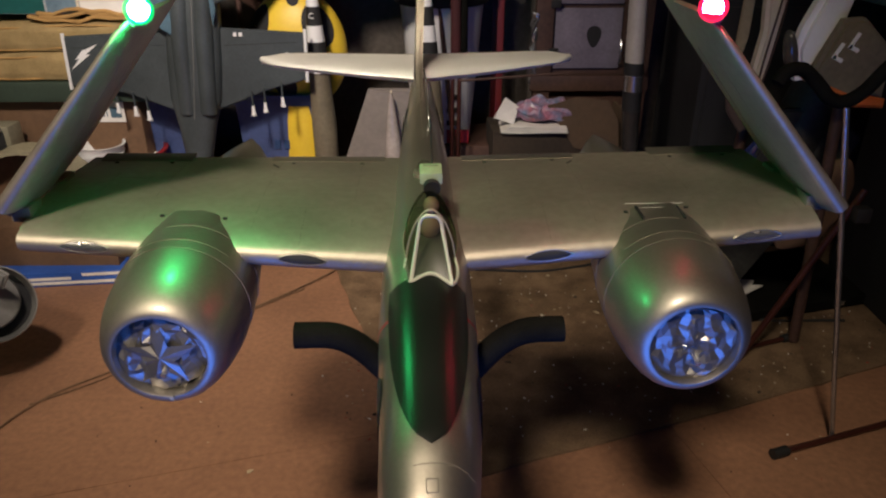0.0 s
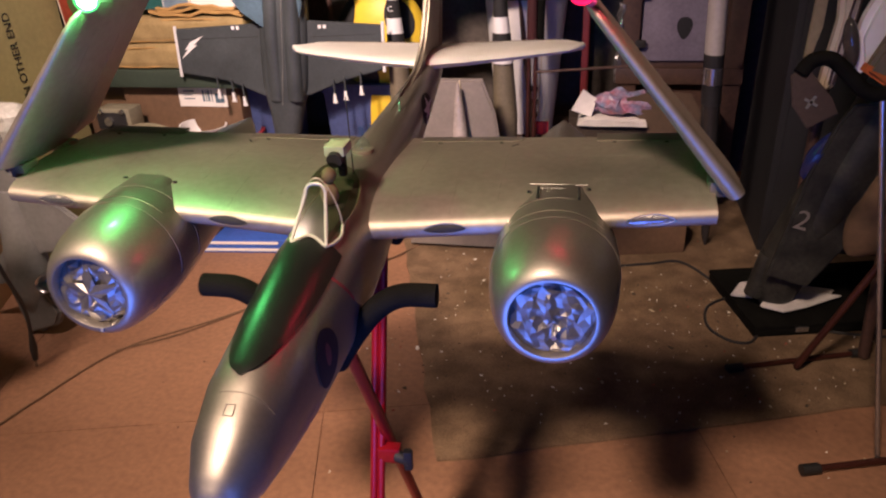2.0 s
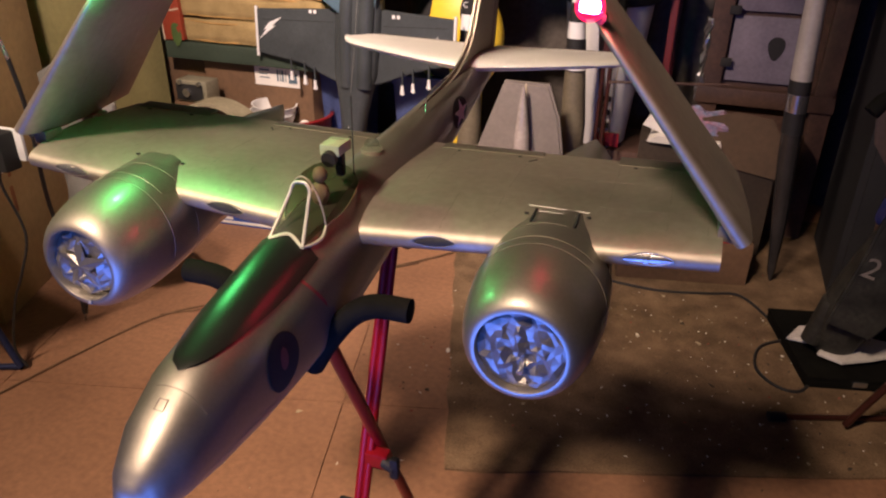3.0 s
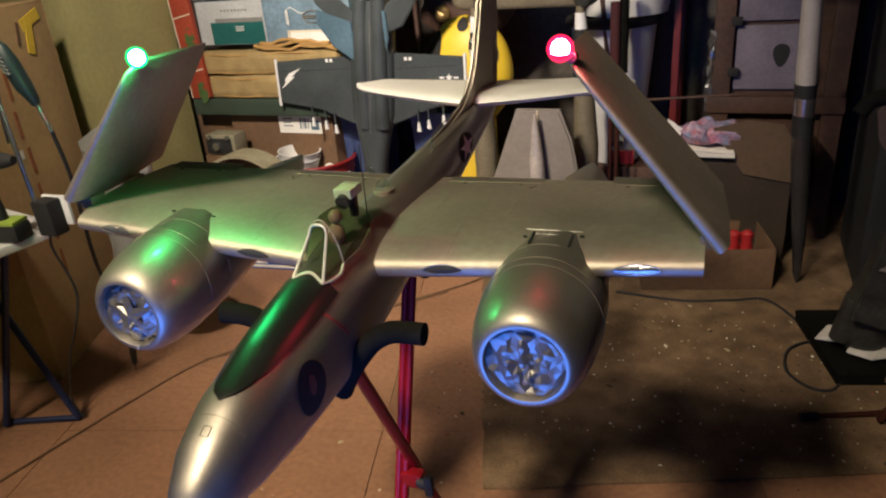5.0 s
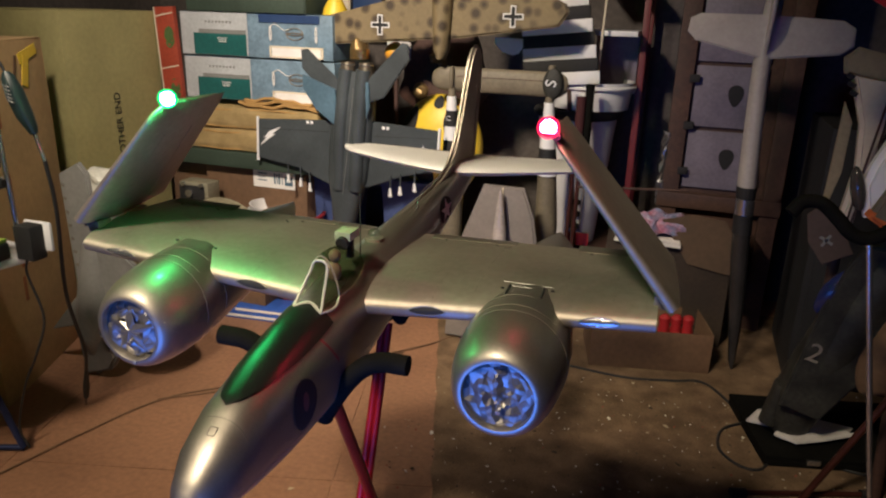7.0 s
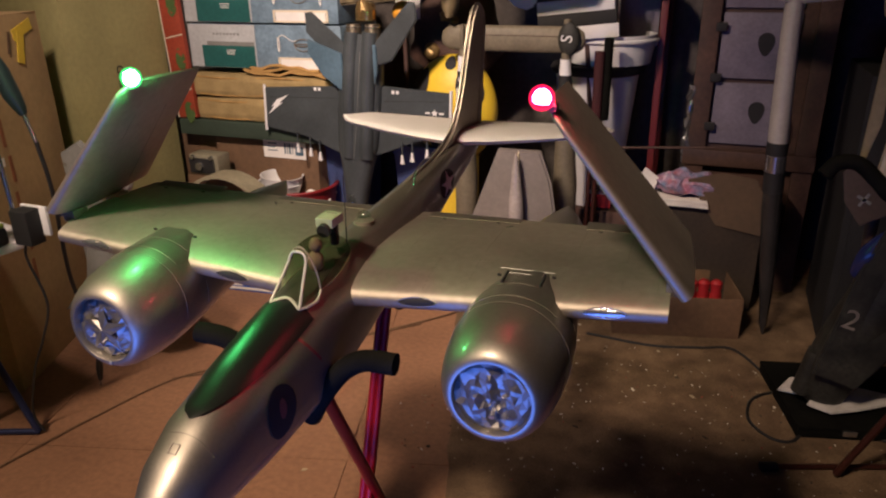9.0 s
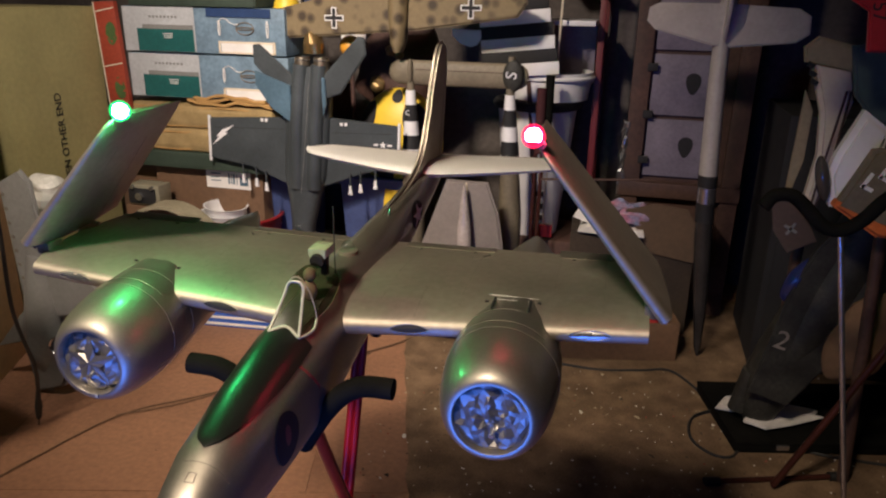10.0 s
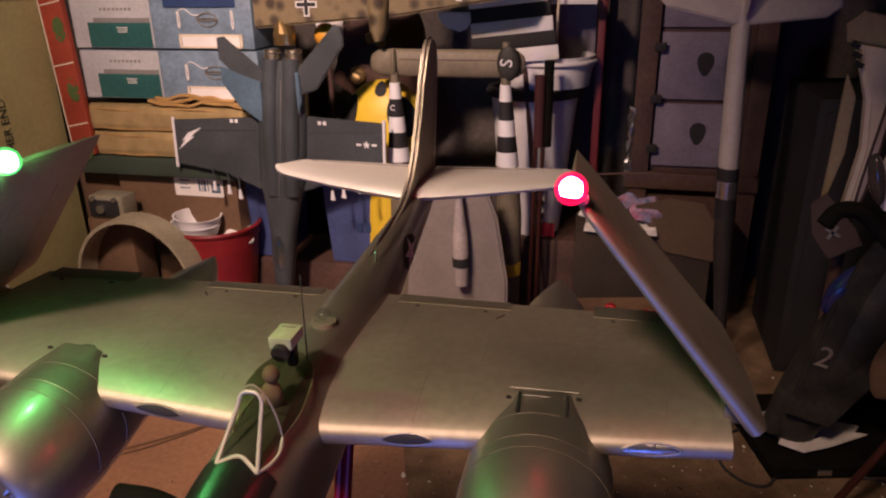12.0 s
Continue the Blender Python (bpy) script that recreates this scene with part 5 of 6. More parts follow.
pod = thing("grey_wing_panel", "grey tapered model wing panel leaning with a clear nose cone", "model part")
part("panel", slab([(-0.275, 0.845), (-0.075, 0.845), (-0.02, 0.70), (0.03, 0.40), (0.03, 0.02), (-0.45, 0.02), (-0.42, 0.45)], 0.035, 0.01, "xz", 3.16), PANEL_GREY, pod)
part("nose_cone", loft([circle((-0.175 + 0.02 * (0.84 - z), 3.115 - 0.02, z), (0, 0, 1), r, 16) for z, r in ((0.84, 0.006), (0.76, 0.018), (0.64, 0.032), (0.56, 0.036), (0.50, 0.034), (0.40, 0.03))]), paint("cloudy_clear_plastic", (0.34, 0.3, 0.28), 0.16), pod, "shiny cloudy plastic cone")
part("bottle_cap", tube([(-0.168, 3.095, 0.53), (-0.167, 3.095, 0.49)], 0.0375, 16), BLACK, pod)
part("spine_strip", tube([(-0.176, 3.139, 0.842), (-0.168, 3.139, 0.40)], 0.004, 6), CREAM, pod)

# ribbed cream panel, framed picture and white card on the back wall
rib = thing("ribbed_panel", "cream ribbed panel against the back wall", "panel")
part("sheet", block((-1.18, 4.13, 1.69), (0.68, 0.02, 0.32), 0.002), CREAM, rib)
for k in range(17):
    part("rib", tube([(-1.50 + 0.04 * k, 4.118, 1.535), (-1.50 + 0.04 * k, 4.118, 1.845)], 0.007, 8), CREAM, rib)
part("post", block((-1.48, 4.2, 0.765), (0.05, 0.06, 1.53), 0.004), BROWN_WOOD, rib)
part("post", block((-0.88, 4.2, 0.765), (0.05, 0.06, 1.53), 0.004), BROWN_WOOD, rib)
pic = thing("framed_picture", "small dark picture in a black frame leaning on the ribbed panel", "picture", Matrix.Translation((-1.31, 4.085, 1.69)))
part("backing", block((0, 0, 0), (0.21, 0.012, 0.17), 0.002), NAVY, pic)
for dx, dz, w, h in ((-0.105, 0, 0.016, 0.186), (0.105, 0, 0.016, 0.186), (0, 0.085, 0.2, 0.016), (0, -0.085, 0.2, 0.016)):
    part("frame", block((dx, -0.006, dz), (w, 0.022, h), 0.002), BLACK, pic)
solo("white_card", slab([(-1.06, 1.455), (-0.915, 1.458), (-0.918, 1.36), (-0.985, 1.352), (-1.05, 1.37)], 0.004, 0, "xz", 3.8), WHITE_PAPER, "white card propped behind the dark jet", "card", smooth=False)

# yellow and black rounded hull
hull = thing("yellow_hull", "yellow rounded model hull with round black patches", "model part", Matrix.Translation((-0.64, 3.57, 0.03)))
part("shell", ball((0, 0, 0.90), (0.235, 0.13, 0.28), None, 32, 24), YELLOW, hull)
for u, w, r in ((-0.95, 0.45, 0.42), (0.62, 0.50, 0.40), (0.05, 1.1, 0.25), (-0.3, -0.55, 0.3)):
    bm = bmesh.new()
    rows = []
    for q in (0.02, 0.4, 0.75, 1.0):
        ring = []
        for a in [2 * math.pi * k / 20 for k in range(20)]:
            lon, lat = u + r * q * math.cos(a), w + r * q * math.sin(a)
            ring.append(bm.verts.new((0.237 * math.cos(lat) * math.sin(lon), -0.132 * math.cos(lat) * math.cos(lon), 0.90 + 0.283 * math.sin(lat))))
        rows.append(ring)
    for a, b in zip(rows, rows[1:]):
        for k in range(20):
            bm.faces.new((a[k], a[(k + 1) % 20], b[(k + 1) % 20], b[k]))
    part("black_patch", bm, BLACK, hull)
part("base_skirt", tube([(0, 0, 0.05), (0, 0, 0.66)], 0.13, 20), YELLOW, hull)

dark_model = thing("dark_brown_model", "dark brown model fuselage with dull metal fittings", "model aeroplane", Matrix.Translation((-0.74, 3.90, 0.06)))
part("fuselage", ripple(ball((0, 0, 1.22), (0.26, 0.12, 0.26), None, 24, 18), 0.05, 6), BROWN_WOOD, dark_model)
part("support", tube([(0.0, 0.1, 0.02), (0.0, 0.05, 1.05)], 0.06, 12), BROWN_WOOD, dark_model)
for x, z, r in ((-0.10, 1.14, 0.045), (-0.02, 1.32, 0.03), (0.03, 1.30, 0.02)):
    part("fitting", ripple(ball((x, -0.13, z), (r, 0.03, r), None, 14, 10), 0.012, 30), paint("dull_brass", (0.3, 0.2, 0.08), 0.4, 0.7), dark_model, smooth=False)
float_ball = thing("orange_float", "orange plastic float on a dark rod", "float", Matrix.Translation((-0.885, 3.50, 0)))
part("ball", ball((0, 0, 1.415), (0.055, 0.055, 0.055)), paint("orange_plastic", (0.7, 0.32, 0.03), 0.4), float_ball)
part("rod", tube([(0, 0.05, 0.302), (0, 0.01, 1.38)], 0.012, 8), BROWN_WOOD, float_ball)
solo("gold_foil_cone", ripple(loft([circle((-1.045, 3.40, z), (0, 0, 1), r, 16) for z, r in ((1.38, 0.05), (1.43, 0.052), (1.48, 0.04), (1.52, 0.015))]), 0.006, 40), paint("gold_foil", (0.42, 0.28, 0.12), 0.25, 0.8), "crumpled gold foil cone above the jet exhausts", "foil", smooth=False)

# ---- spotted wing with two crosses across the back ----
m_spot = paint("spotted_camouflage", (0.18, 0.135, 0.068), 0.65, 0.0, 0.08)
nt = m_spot.node_tree
vor = nt.nodes.new("ShaderNodeTexVoronoi")
vor.inputs["Scale"].default_value = 15
tcs = nt.nodes.new("ShaderNodeTexCoord")
nt.links.new(tcs.outputs["Object"], vor.inputs["Vector"])
vr = nt.nodes.new("ShaderNodeValToRGB")
vr.color_ramp.elements[0].position, vr.color_ramp.elements[0].color = 0.22, (1, 1, 1, 1)
vr.color_ramp.elements[1].position, vr.color_ramp.elements[1].color = 0.50, (0, 0, 0, 1)
nt.links.new(vor.outputs["Distance"], vr.inputs["Fac"])
mx = nt.nodes.new("ShaderNodeMixRGB")
mx.inputs[2].default_value = (0.045, 0.03, 0.016, 1)
old = nt.nodes["Principled BSDF"].inputs["Base Color"].links[0].from_socket
nt.links.new(vr.outputs["Color"], mx.inputs[0])
nt.links.new(old, mx.inputs[1])
nt.links.new(mx.outputs["Color"], nt.nodes["Principled BSDF"].inputs["Base Color"])

sp = thing("spotted_model", "tan and brown spotted model aeroplane hung with its wing level", "model aeroplane")
part("wing", slab([(-1.20, 1.595), (-0.62, 1.735), (-0.10, 1.735), (0.02, 1.675), (0.035, 1.64), (-0.01, 1.575), (-0.50, 1.505), (-1.20, 1.45)], 0.03, 0.01, "xz", 3.38), m_spot, sp)
part("fuselage", loft([[(-0.58 + a * math.cos(t), 3.36 + 0.05 * math.sin(t), z) for t in [2 * math.pi * k / 16 for k in range(16)]] for z, a in ((2.3, 0.06), (1.75, 0.055), (1.55, 0.047), (1.45, 0.04), (1.405, 0.018))]), m_spot, sp)
for x, z in ((-0.912, 1.555), (-0.228, 1.615)):
    for s, m, d in ((1.0, WHITE, 0.0), (0.8, BLACK, 0.002)):
        mark = bmesh.new()
        arm, wid = 0.05 * s + 0.004 * (s < 1), 0.018 if s == 1.0 else 0.011
        block((x, 3.363 - d, z), (arm * 2, 0.002, wid * 2 * 0.75), 0, None, mark)
        part("cross_bar", mark, m, sp, smooth=False)
        part("cross_bar", block((x, 3.3618 - d, z), (wid * 2 * 0.75, 0.002, arm * 2)), m, sp, smooth=False)
part("hanger", tube([(-0.58, 3.40, 2.25), (-0.58, 3.42, 3.2)], 0.004, 6), STEEL, sp)
solo("white_tail_tip", slab([(-0.373, 1.509), (-0.228, 1.507), (-0.225, 1.465), (-0.245, 1.436), (-0.276, 1.424), (-0.332, 1.440), (-0.373, 1.479)], 0.02, 0.006, "xz", 3.60), WHITE, "rounded white model tail tip among the clutter", "model part")

board = thing("striped_wing", "black and white striped model wing standing on edge", "model part", Matrix.Translation((0.09, 3.62, 0)) @ Matrix.Rotation(radians(-6), 4, "Y"))
for k in range(8):
    z = 1.765 - 0.063 * k
    part("stripe", block((0.0 + 0.004 * k, 0, z), (0.33 + 0.008 * k, 0.024, 0.062), 0.003), (BLACK, WHITE)[k % 2] if k else NAVY, board)
part("support_post", tube([(0.06, 0.04, 0.03), (0.06, 0.04, 1.4)], 0.012, 8), BROWN_WOOD, board)
for x in (0.065, 0.15):
    solo("thin_dowel", tube([(x - 0.04, 3.74, 0.012), (x + 0.02, 3.66, 1.9)], 0.006, 8), CREAM, "thin pale wooden dowel beside the striped wing", "dowel", group="dowels")

# ---- buckets, rails, foam pole ----
can = thing("white_trash_can", "tall white plastic bin with a black rim band", "bin", Matrix.Translation((0.045, 3.86, 0.42)) @ Matrix.Scale(1.14, 4))
part("shell", loft([circle((0, 0, z), (0, 0, 1), r, 32) for z, r in ((0.0, 0.13), (0.55, 0.18), (0.60, 0.185), (0.60, 0.172), (0.02, 0.12))]), WHITE, can)
part("rim_band", tube([(0.19 * math.cos(a), 0.19 * math.sin(a), 0.625) for a in [2 * math.pi * k / 32 for k in range(33)]], 0.022, 8), BLACK, can)
for z, x in ((0.22, 0.045), (0.16, 0.045), (0.10, 0.045)):
    part("print_bar", block((x, -0.1455 - 0.07 * (z - 0.1), z), (0.05, 0.012, 0.022), 0.001), BLACK, can, smooth=False)
part("red_print", block((0.07, -0.137, 0.035), (0.10, 0.012, 0.06), 0.001), RED, can, smooth=False)
tub = thing("white_tub", "white plastic tub stacked on the bin", "tub", Matrix.Translation((0.105, 3.86, 1.16)) @ Matrix.Scale(1.18, 4))
part("shell", loft([circle((0, 0, z), (0, 0, 1), r, 32) for z, r in ((0.0, 0.17), (0.09, 0.185), (0.12, 0.19), (0.12, 0.178), (0.01, 0.16))]), WHITE, tub)
part("lid_edge", tube([(0.192 * math.cos(a), 0.192 * math.sin(a), 0.098) for a in [2 * math.pi * k / 32 for k in range(33)]], 0.009, 8), WHITE, tub)
solo("bin_plinth", block((0.05, 3.89, 0.21), (0.5, 0.42, 0.41), 0.01), BROWN_WOOD, "dark wooden plinth under the white bin", "plinth")
pole = thing("folded_foam_stand", "folded red stand with dark foam sleeve leaning upright", "stand", Matrix.Translation((0.108, 3.50, 0)))
part("sleeve", tube([(0.0, 0, 1.25), (0.0, 0, 0.93)], 0.024, 16), paint("dark_red_foam", (0.05, 0.008, 0.01), 0.9), pole)
part("sleeve", tube([(0.035, 0.02, 1.31), (0.035, 0.02, 0.93)], 0.022, 16), FOAM, pole)
for x in (-0.012, 0.02):
    part("tube", tube([(x, 0, 0.93), (x - 0.01, 0, 0.02)], 0.010, 10), COPPER, pole)
part("side_rail", tube([(0.02, -0.01, 0.80), (0.55, 0.02, 0.83)], 0.006, 8), BROWN_WOOD, pole)
rack = thing("red_rack", "tall dark red steel rack upright with a pale shelf", "rack", Matrix.Translation((0.0, 3.92, 0)))
part("upright", block((0.348, 0, 1.1), (0.034, 0.034, 2.2), 0.003), paint("rack_red", (0.13, 0.012, 0.012), 0.5), rack)
part("upright", block((0.348, 0.36, 1.1), (0.034, 0.034, 2.2), 0.003), paint("rack_red", (0.13, 0.012, 0.012), 0.5), rack)
part("shelf", block((0.20, 0.0, 1.547), (0.25, 0.36, 0.026), 0.003), WHITE, rack)
part("shelf", block((0.20, 0.18, 1.25), (0.25, 0.40, 0.022), 0.003), WHITE, rack)
part("shelf", block((0.20, 0.18, 1.80), (0.25, 0.40, 0.022), 0.003), WHITE, rack)
solo("lilac_carton", block((0.205, 4.12, 1.396), (0.23, 0.24, 0.27), 0.006), LILAC, "lilac-grey carton on the rack shelf", "box")

# ---- old panelled door at the back ----
door = thing("door_1", "lilac-grey panelled door with dark leaf-shaped stains in a brown frame", "door", Matrix.Translation((0, 3.90, 0)), kind="structure")
part("leaf", block((0.82, 0.02, 1.05), (0.5, 0.03, 2.1), 0.004), BROWN_WOOD, door)
for z0, z1 in ((0.77, 1.075), (1.095, 1.405), (1.425, 1.74)):
    panel = part("panel", block((0.80, -0.004, (z0 + z1) / 2), (0.345, 0.02, z1 - z0), 0.006), LILAC, door)
    spade = []
    for k in range(20):
        a = 2 * math.pi * k / 20
        spade.append((0.83 + 0.036 * math.sin(a) * (1 - 0.35 * math.cos(a)), (z0 + z1) / 2 + 0.01 + 0.055 * math.cos(a + math.pi)))
    part("leaf_stain", slab(spade, 0.004, 0.001, "xz", -0.016), BLACK, panel)
part("frame_post", block((0.57, -0.01, 1.05), (0.09, 0.06, 2.1), 0.004), BROWN_WOOD, door)
part("frame_post", block((1.08, -0.01, 1.05), (0.09, 0.06, 2.1), 0.004), BROWN_WOOD, door)
for z in (0.86, 1.10, 1.34):
    part("hinge", block((0.622, -0.042, z), (0.05, 0.012, 0.04), 0.003), BLACK, door)
part("bottom_rail", block((0.82, -0.03, 0.70), (0.62, 0.05, 0.08), 0.004), BROWN_WOOD, door)
part("grab_handle", tube([(0.97, -0.03, 0.80), (0.97, -0.05, 0.83), (0.97, -0.05, 0.89), (0.97, -0.03, 0.92)], 0.008, 8), STEEL, door)
solo("hanging_tool", ripple(tube([(0.52, 3.87, 1.05 - 0.03 * k) for k in range(14)], 0.02, 8), 0.02, 25), STEEL, "dull metal tool hanging on the door frame", "tool", smooth=False)

# ---- white model hanging nose down ----
wm = thing("white_model", "off-white model aeroplane hung nose down with dark bands and nose", "model aeroplane")
OFFWHITE = paint("off_white_paint", (0.38, 0.345, 0.32), 0.45, 0.0, 0.06)
WSP = [(2.2, 0.905, 0.03), (1.75, 0.895, 0.034), (1.55, 0.882, 0.036), (1.35, 0.885, 0.037), (1.0, 0.900, 0.041), (0.80, 0.910, 0.041), (0.6, 0.922, 0.040), (0.4, 0.942, 0.036), (0.22, 0.957, 0.028), (0.06, 0.967, 0.018), (0.012, 0.972, 0.006)]
for name, rows, m in (("fuselage", WSP[:6], OFFWHITE), ("nose", WSP[5:], paint("dark_gloss_nose", (0.03, 0.028, 0.028), 0.25))):
    part(name, loft([[(x + r * math.cos(t), 3.33 + r * 1.2 * math.sin(t), z) for t in [2 * math.pi * k / 20 for k in range(20)]] for z, x, r in rows]), m, wm)
part("tailplane", slab([(0.88, 1.475), (0.60, 1.545), (0.565, 1.58), (0.57, 1.635), (0.61, 1.655), (0.88, 1.655)], 0.02, 0.007, "xz", 3.30), OFFWHITE, wm)
part("tailplane", slab([(0.88, 1.475), (1.17, 1.505), (1.215, 1.54), (1.21, 1.61), (1.16, 1.64), (0.88, 1.655)], 0.02, 0.007, "xz", 3.30), OFFWHITE, wm)
part("fin", slab([(3.27, 1.5), (3.20, 1.62), (3.18, 1.80), (3.28, 1.84), (3.31, 1.6)], 0.016, 0.005, "yz", 0.885), OFFWHITE, wm)
def model_band(name, z0, z1, material, proud):
    """A painted band round the hanging fuselage."""
    rings = []
    for z in (z0, (z0 + z1) / 2, z1):
        for (za, xa, ra), (zb, xb, rb) in zip(WSP, WSP[1:]):
            if zb <= z <= za:
                q = (za - z) / (za - zb)
                x, r = xa + (xb - xa) * q, ra + (rb - ra) * q + proud
        rings.append([(x + r * math.cos(t), 3.33 + r * 1.2 * math.sin(t), z) for t in [2 * math.pi * k / 20 for k in range(20)]])
    part(name, loft(rings), material, wm)


for z0, z1 in ((0.92, 0.865), (0.79, 0.70)):
    model_band("dark_band", z0, z1, BLACK, 0.002)
model_band("bright_band", 0.863, 0.792, STEEL, 0.0015)
part("support", block((0.90, 3.45, 1.0), (0.03, 0.16, 0.03), 0.004), BROWN_WOOD, wm)

# ---- boxes at the foot of the back wall ----
carton("low_brown_box", "low brown cardboard box holding red bottles", (0.55, 3.34, 0.009), (0.57, 0.34, 0.20), CARD_DARK, 13, True)
for k in range(4):
    x = 0.635 + 0.054 * k if k < 3 else 0.48
    bottle = thing("red_bottle", "bulbous red plastic bottle lying in the brown box", "bottle", Matrix.Translation((x, 3.27 + 0.012 * k, 0.205)), group="red bottles")
    part("body", loft([circle((0, 0, z), (0, 0, 1), r, 18) for z, r in ((-0.19, 0.018), (-0.17, 0.026), (-0.01, 0.028), (0.012, 0.023), (0.028, 0.028), (0.05, 0.027), (0.062, 0.014))]), RED, bottle)
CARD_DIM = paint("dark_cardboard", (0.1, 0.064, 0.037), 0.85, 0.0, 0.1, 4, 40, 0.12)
# box body near black: the shade it stands in is put into its colour
cb = carton("tall_open_box", "brown cardboard box with open flaps and papers on it", (0.60, 3.68, 0.009), (0.62, 0.28, 0.52), paint("shaded_cardboard", (0.035, 0.024, 0.016), 0.85, 0.0, 0.2, 6, 50), 3, False)
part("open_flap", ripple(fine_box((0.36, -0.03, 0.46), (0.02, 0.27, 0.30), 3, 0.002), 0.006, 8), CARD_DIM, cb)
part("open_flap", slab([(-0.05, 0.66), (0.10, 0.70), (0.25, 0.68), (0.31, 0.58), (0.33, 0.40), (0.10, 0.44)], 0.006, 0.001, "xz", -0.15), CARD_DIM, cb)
pap = thing("paper_stack", "stack of white papers on the cardboard box", "papers", Matrix.Translation((0.50, 3.60, 0.535)))
for k in range(5):
    part("sheet", ripple(fine_box((0.004 * k, 0, 0.004 + 0.007 * k), (0.33 - 0.012 * k, 0.2, 0.005), 3, 0.0008, ), 0.003, 8, k), WHITE_PAPER, pap, smooth=False)
bag_m = paint("printed_plastic_bag", (0.32, 0.10, 0.12), 0.35, 0.0, 0.3, 16, 60, dirt=(0.12, 0.28, 0.45), dirt_amount=0.45)
solo("plastic_bag", ripple(ball((0.56, 3.60, 0.625), (0.17, 0.09, 0.055), None, 28, 18), 0.035, 22), bag_m, "crumpled red and blue plastic bag on the papers", "bag", smooth=False)
solo("white_wrapper", ripple(slab([(0.30, 0.60), (0.36, 0.70), (0.42, 0.66), (0.40, 0.57)], 0.01, 0.002, "xz", 3.56), 0.012, 30), WHITE_PAPER, "torn white wrapper beside the bag", "wrapper", smooth=False)

# ---- right side: second stand, camouflaged model, pale models ----
st2 = thing("folding_stand", "red folding tube stand with a black foam cradle, unloaded", "stand", group="folding model stands")
part("cradle_arm", tube(bow([(0.90, 1.93, 1.155), (0.925, 1.94, 1.185), (0.97, 1.95, 1.186), (1.015, 1.95, 1.150), (1.055, 1.95, 1.112), (1.10, 1.95, 1.104), (1.145, 1.95, 1.135), (1.19, 1.95, 1.195), (1.25, 1.95, 1.24), (1.32, 1.95, 1.25)], 6), 0.0185, 16), FOAM, st2, "black foam pipe sleeve")
part("leg", tube([(1.10, 1.94, 1.09), (1.30, 1.90, 0.02)], 0.008, 10), STEEL, st2, "thin bright tube")
part("leg", tube([(1.43, 2.28, 0.72), (1.165, 2.33, 0.03)], 0.012, 10), COPPER, st2, "red-brown tube")
for a, b in (((1.08, 1.815, 0.02), (1.62, 1.99, 0.02)), ((0.94, 2.30, 0.02), (1.42, 2.47, 0.02))):
    bar = part("foot_bar", tube([a, b], 0.010, 10), COPPER, st2)
    for p, q in ((a, b), (b, a)):
        d = (Vector(q) - Vector(p)).normalized()
        part("rubber_end", tube([Vector(p) - d * 0.01, Vector(p) + d * 0.045], 0.017, 12), RUBBER, bar)
part("clamp", block((1.40, 2.22, 0.66), (0.05, 0.04, 0.05), 0.006), RUBBER, st2)

mat2 = thing("black_case", "flat black case lying on the carpet", "case", pose(1.42, 2.86, 0.009, 0, 0, 14.3))
part("body", block((0, 0, 0.017), (0.86, 0.46, 0.034), 0.005), FOAM, mat2)
part("lid", block((0, 0, 0.0425), (0.865, 0.465, 0.015), 0.005), FOAM, mat2)
for dx in (-0.25, 0.25):
    part("latch", block((dx, -0.235, 0.03), (0.05, 0.008, 0.022), 0.002), STEEL, mat2)
PAD_GREY = paint("dusty_white_foam", (0.62, 0.6, 0.57), 0.85, 0.0, 0.1, 8, 60)
pad = thing("white_pad", "folded white foam sheet lying on the black case", "foam sheet", Matrix.Translation((1.20, 2.77, 0.059)) @ Matrix.Rotation(0.22, 4, "Z"))
part("sheet", ripple(slab([(-0.20, 0.02), (-0.13, 0.11), (-0.02, 0.12), (0.10, 0.06), (0.22, 0.02), (0.16, -0.04), (0.0, -0.10), (-0.07, -0.02)], 0.014, 0.004, "xy", 0.012), 0.008, 9), PAD_GREY, pad)
part("fold", ripple(slab([(-0.13, -0.10), (-0.08, -0.02), (0.10, -0.02), (0.21, -0.05), (0.05, -0.12), (-0.06, -0.15)], 0.012, 0.004, "xy", 0.026), 0.006, 9), PAD_GREY, pad)

cam_model = thing("camouflaged_model", "grey-green camouflaged model aeroplane leaning nose down", "model aeroplane")
part("fuselage", tube(bow([(1.15, 2.74, 0.085), (1.17, 2.70, 0.25), (1.24, 2.66, 0.5), (1.34, 2.64, 0.8), (1.44, 2.66, 1.1)], 5), 0.1, 16, None, [0.075 + 0.03 * math.sin(min(1, k / 8) * math.pi / 2) - 0.0015 * max(0, k - 10) for k in range(21)]), CAMO_DARK, cam_model)
wing2 = part("wing", slab([(1.075, 0.26), (1.12, 0.49), (1.15, 0.66), (1.21, 0.84), (1.25, 0.91), (1.42, 0.92), (1.55, 0.80), (1.46, 0.60), (1.30, 0.36), (1.22, 0.22)], 0.03, 0.008, "xz", 2.58), CAMO_DARK, cam_model)
lettering("2", 0.105, PANEL_GREY, wing2, Matrix.Translation((1.158, 2.5625, 0.49)) @ FACING @ Matrix.Rotation(radians(-14), 4, "Z"))
part("wing_root_patch", slab([(1.06, 0.98), (1.10, 1.02), (1.20, 0.91), (1.23, 0.855), (1.14, 0.80), (1.08, 0.88)], 0.02, 0.005, "xz", 2.66), paint("brown_camouflage", (0.075, 0.05, 0.036), 0.6), cam_model)
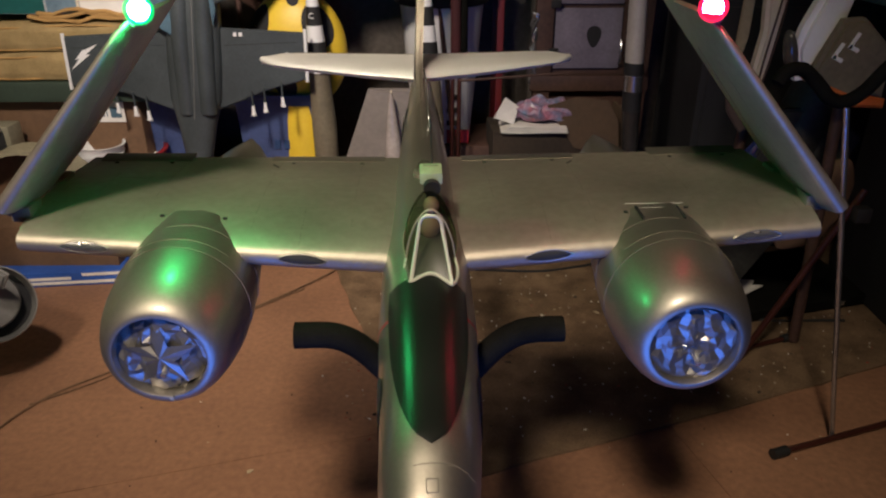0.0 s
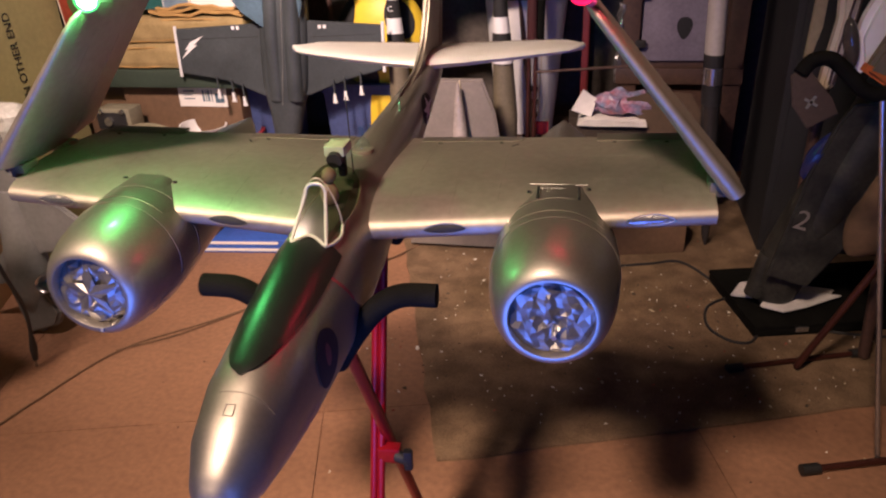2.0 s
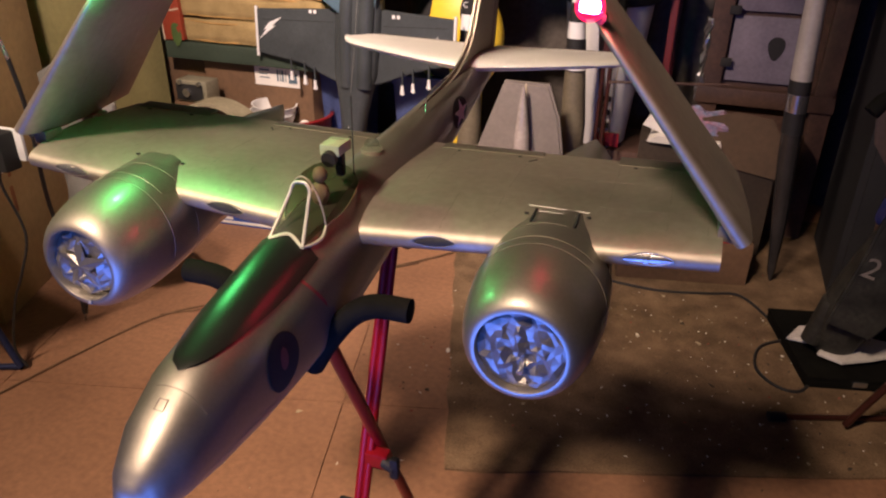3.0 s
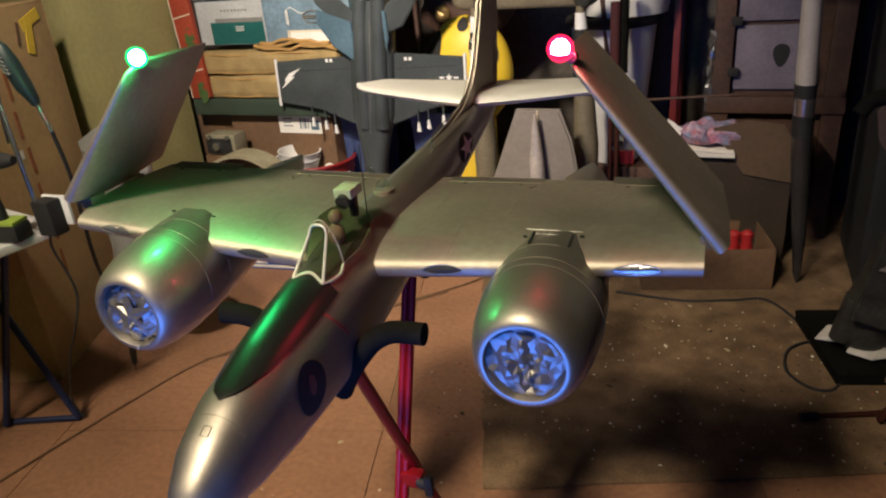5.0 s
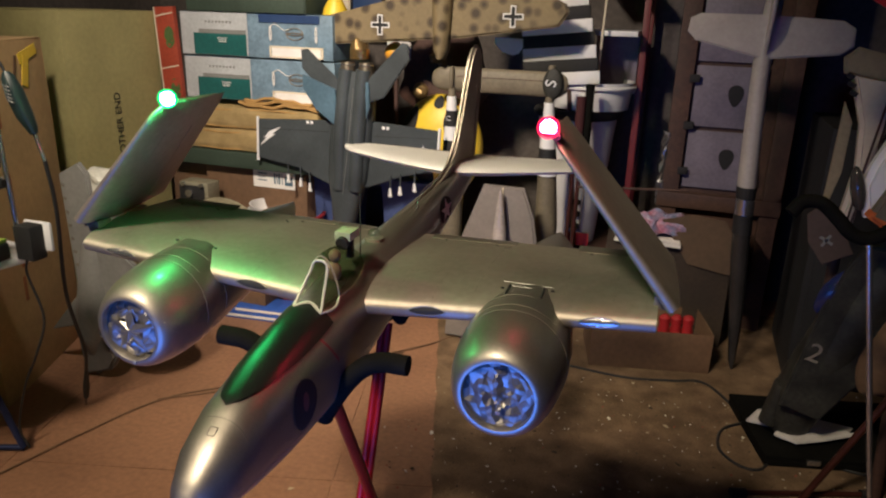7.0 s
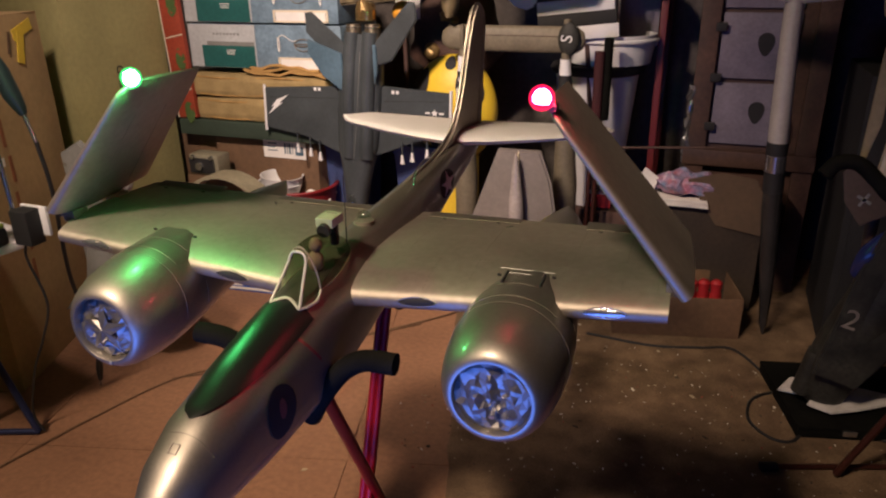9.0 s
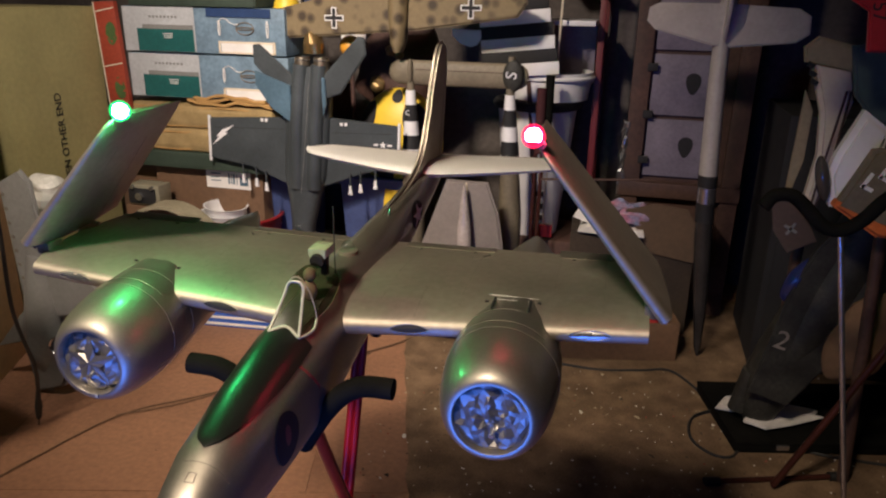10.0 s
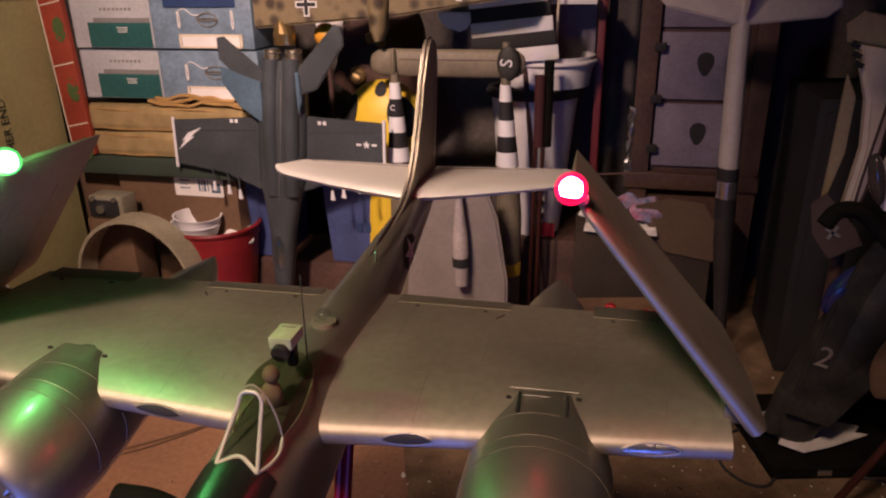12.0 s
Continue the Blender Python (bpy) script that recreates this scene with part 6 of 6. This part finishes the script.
for a in (0.5, 2.07):
    part("cross_mark", block((1.135, 2.6475, 0.895), (0.05, 0.002, 0.010), 0, Matrix.Rotation(a, 4, "Y")), LIGHT_GREY, cam_model, smooth=False)
part("intake", tube([(1.07, 2.70, 0.11), (1.10, 2.68, 0.30)], 0.035, 14), CAMO_DARK, cam_model)
solo("blue_canopy", ripple(ball((1.19, 2.60, 0.725), (0.045, 0.03, 0.10), None, 18, 12, Matrix.Rotation(0.5, 4, "Y")), 0.006, 20), paint("blue_gloss", (0.014, 0.022, 0.1), 0.2), "glossy blue plastic canopy on the camouflaged model", "canopy")
solo("tan_pouch", ripple(ball((1.42, 2.55, 0.55), (0.10, 0.05, 0.2), None, 18, 14, Matrix.Rotation(0.4, 4, "Y")), 0.02, 10), CARD_DARK, "dull brown pouch beside the camouflaged model", "pouch")

pale = thing("cream_model", "cream model aeroplane with dark pinstripes leaning tail up", "model aeroplane")
part("tail", slab([(1.131, 1.558), (1.248, 1.53), (1.262, 1.44), (1.10, 1.47), (1.09, 1.52)], 0.03, 0.008, "xz", 2.74), CAMO_TAN, pale)
part("fuselage", slab([(1.12, 1.48), (1.245, 1.46), (1.275, 1.34), (1.25, 1.2), (1.235, 1.05), (1.222, 0.93), (1.19, 0.90), (1.172, 0.93), (1.195, 1.15), (1.18, 1.3)], 0.06, 0.015, "xz", 2.75), CREAM, pale)
part("wing", slab([(1.13, 1.37), (1.165, 1.30), (1.165, 1.12), (1.12, 0.9), (1.125, 1.1)], 0.02, 0.004, "xz", 2.79), CAMO_TAN, pale)
for d in (0.0, 0.022):
    part("pinstripe", tube(bow([(1.245 + d * 0.6, 2.716, 1.38), (1.225 + d, 2.716, 1.2), (1.208 + d, 2.716, 1.05), (1.200 + d * 0.5, 2.716, 0.94)], 5), 0.004, 6), BROWN_WOOD, pale)
for k in range(3):
    part("letter_bar", block((1.118 + 0.010 * k, 2.7165, 1.462 - 0.028 * k), (0.026, 0.004, 0.016), 0, Matrix.Rotation(0.5, 4, "Y")), BLACK, pale, smooth=False)
part("rest", tube([(1.195, 2.75, 0.93), (1.2, 2.78, 0.03)], 0.02, 10), BROWN_WOOD, pale)

gm = thing("green_tail_model", "dark green model tail with white hull and orange band", "model aeroplane")
part("tail", slab([(1.157, 1.545), (1.30, 1.56), (1.42, 1.50), (1.42, 1.28), (1.31, 1.305), (1.245, 1.335), (1.19, 1.40)], 0.03, 0.008, "xz", 2.42), paint("dark_green_paint", (0.045, 0.075, 0.07), 0.5), gm)
part("hull", slab([(1.226, 1.36), (1.31, 1.30), (1.29, 1.20), (1.24, 1.06), (1.18, 1.05), (1.155, 1.15), (1.17, 1.22)], 0.07, 0.02, "xz", 2.42), WHITE, gm)
part("side_panel", slab([(1.172, 1.075), (1.247, 1.255), (1.31, 1.26), (1.42, 1.16), (1.42, 1.02), (1.30, 1.02), (1.234, 1.036)], 0.05, 0.012, "xz", 2.33), OLIVE, gm)
part("orange_band", slab([(1.165, 1.075), (1.175, 1.095), (1.33, 1.035), (1.43, 1.015), (1.43, 0.985), (1.30, 0.99)], 0.055, 0.01, "xz", 2.33), paint("orange_paint", (0.6, 0.14, 0.03), 0.5), gm)
for x, z in ((1.243, 1.165), (1.285, 1.195)):
    part("letter_bar", block((x, 2.3035, z), (0.012, 0.002, 0.05), 0, Matrix.Rotation(0.45, 4, "Y")), WHITE, gm, smooth=False)
    part("letter_bar", block((x + 0.004, 2.3035, z - 0.024), (0.034, 0.002, 0.012), 0, Matrix.Rotation(0.45, 4, "Y")), WHITE, gm, smooth=False)
part("glazing", ball((1.145, 2.40, 1.14), (0.022, 0.03, 0.075), None, 16, 12, Matrix.Rotation(-0.25, 4, "Y")), paint("smoked_plastic", (0.05, 0.045, 0.04), 0.15), gm)
part("rest", tube([(1.34, 2.40, 1.05), (1.42, 2.45, 0.02)], 0.02, 10), BROWN_WOOD, gm)

rt = thing("red_tail_model", "red model tail with dark numerals hanging above the others", "model aeroplane")
tail2 = part("tail", slab([(0.96, 1.745), (1.125, 1.645), (1.14, 1.54), (1.21, 1.54), (1.40, 1.60), (1.40, 1.85), (1.0, 1.85)], 0.024, 0.006, "xz", 2.2), RED, rt)
lettering("57", 0.05, BLACK, tail2, Matrix.Translation((1.148, 2.1872, 1.645)) @ FACING @ Matrix.Rotation(radians(-80), 4, "Z"))
part("hanger", tube([(1.25, 2.2, 1.8), (1.25, 2.2, 3.2)], 0.004, 6), STEEL, rt)
solo("pale_hull", ball((1.27, 2.28, 1.60), (0.06, 0.06, 0.10)), CREAM, "rounded cream model hull below the red tail", "model part")

# black cabinet shapes added for the darkness in the right back corner
for x, y, z, s, lab3 in ((1.55, 3.6, 0.6, (0.7, 0.6, 1.2), "plain black cabinet shape filling the dark corner"), (2.2, 2.6, 0.5, (0.7, 0.9, 1.0), "plain black chest shape filling the shadows")):
    cab = thing("corner_filler", lab3, "cabinet", Matrix.Translation((x, y, 0.009)), group="dark cabinets")
    part("body", block((0, 0, z), s, 0.01), BLACK, cab)
    part("door", block((0, -s[1] / 2 - 0.008, z), (s[0] - 0.06, 0.016, s[2] - 0.1), 0.004), BLACK, cab)
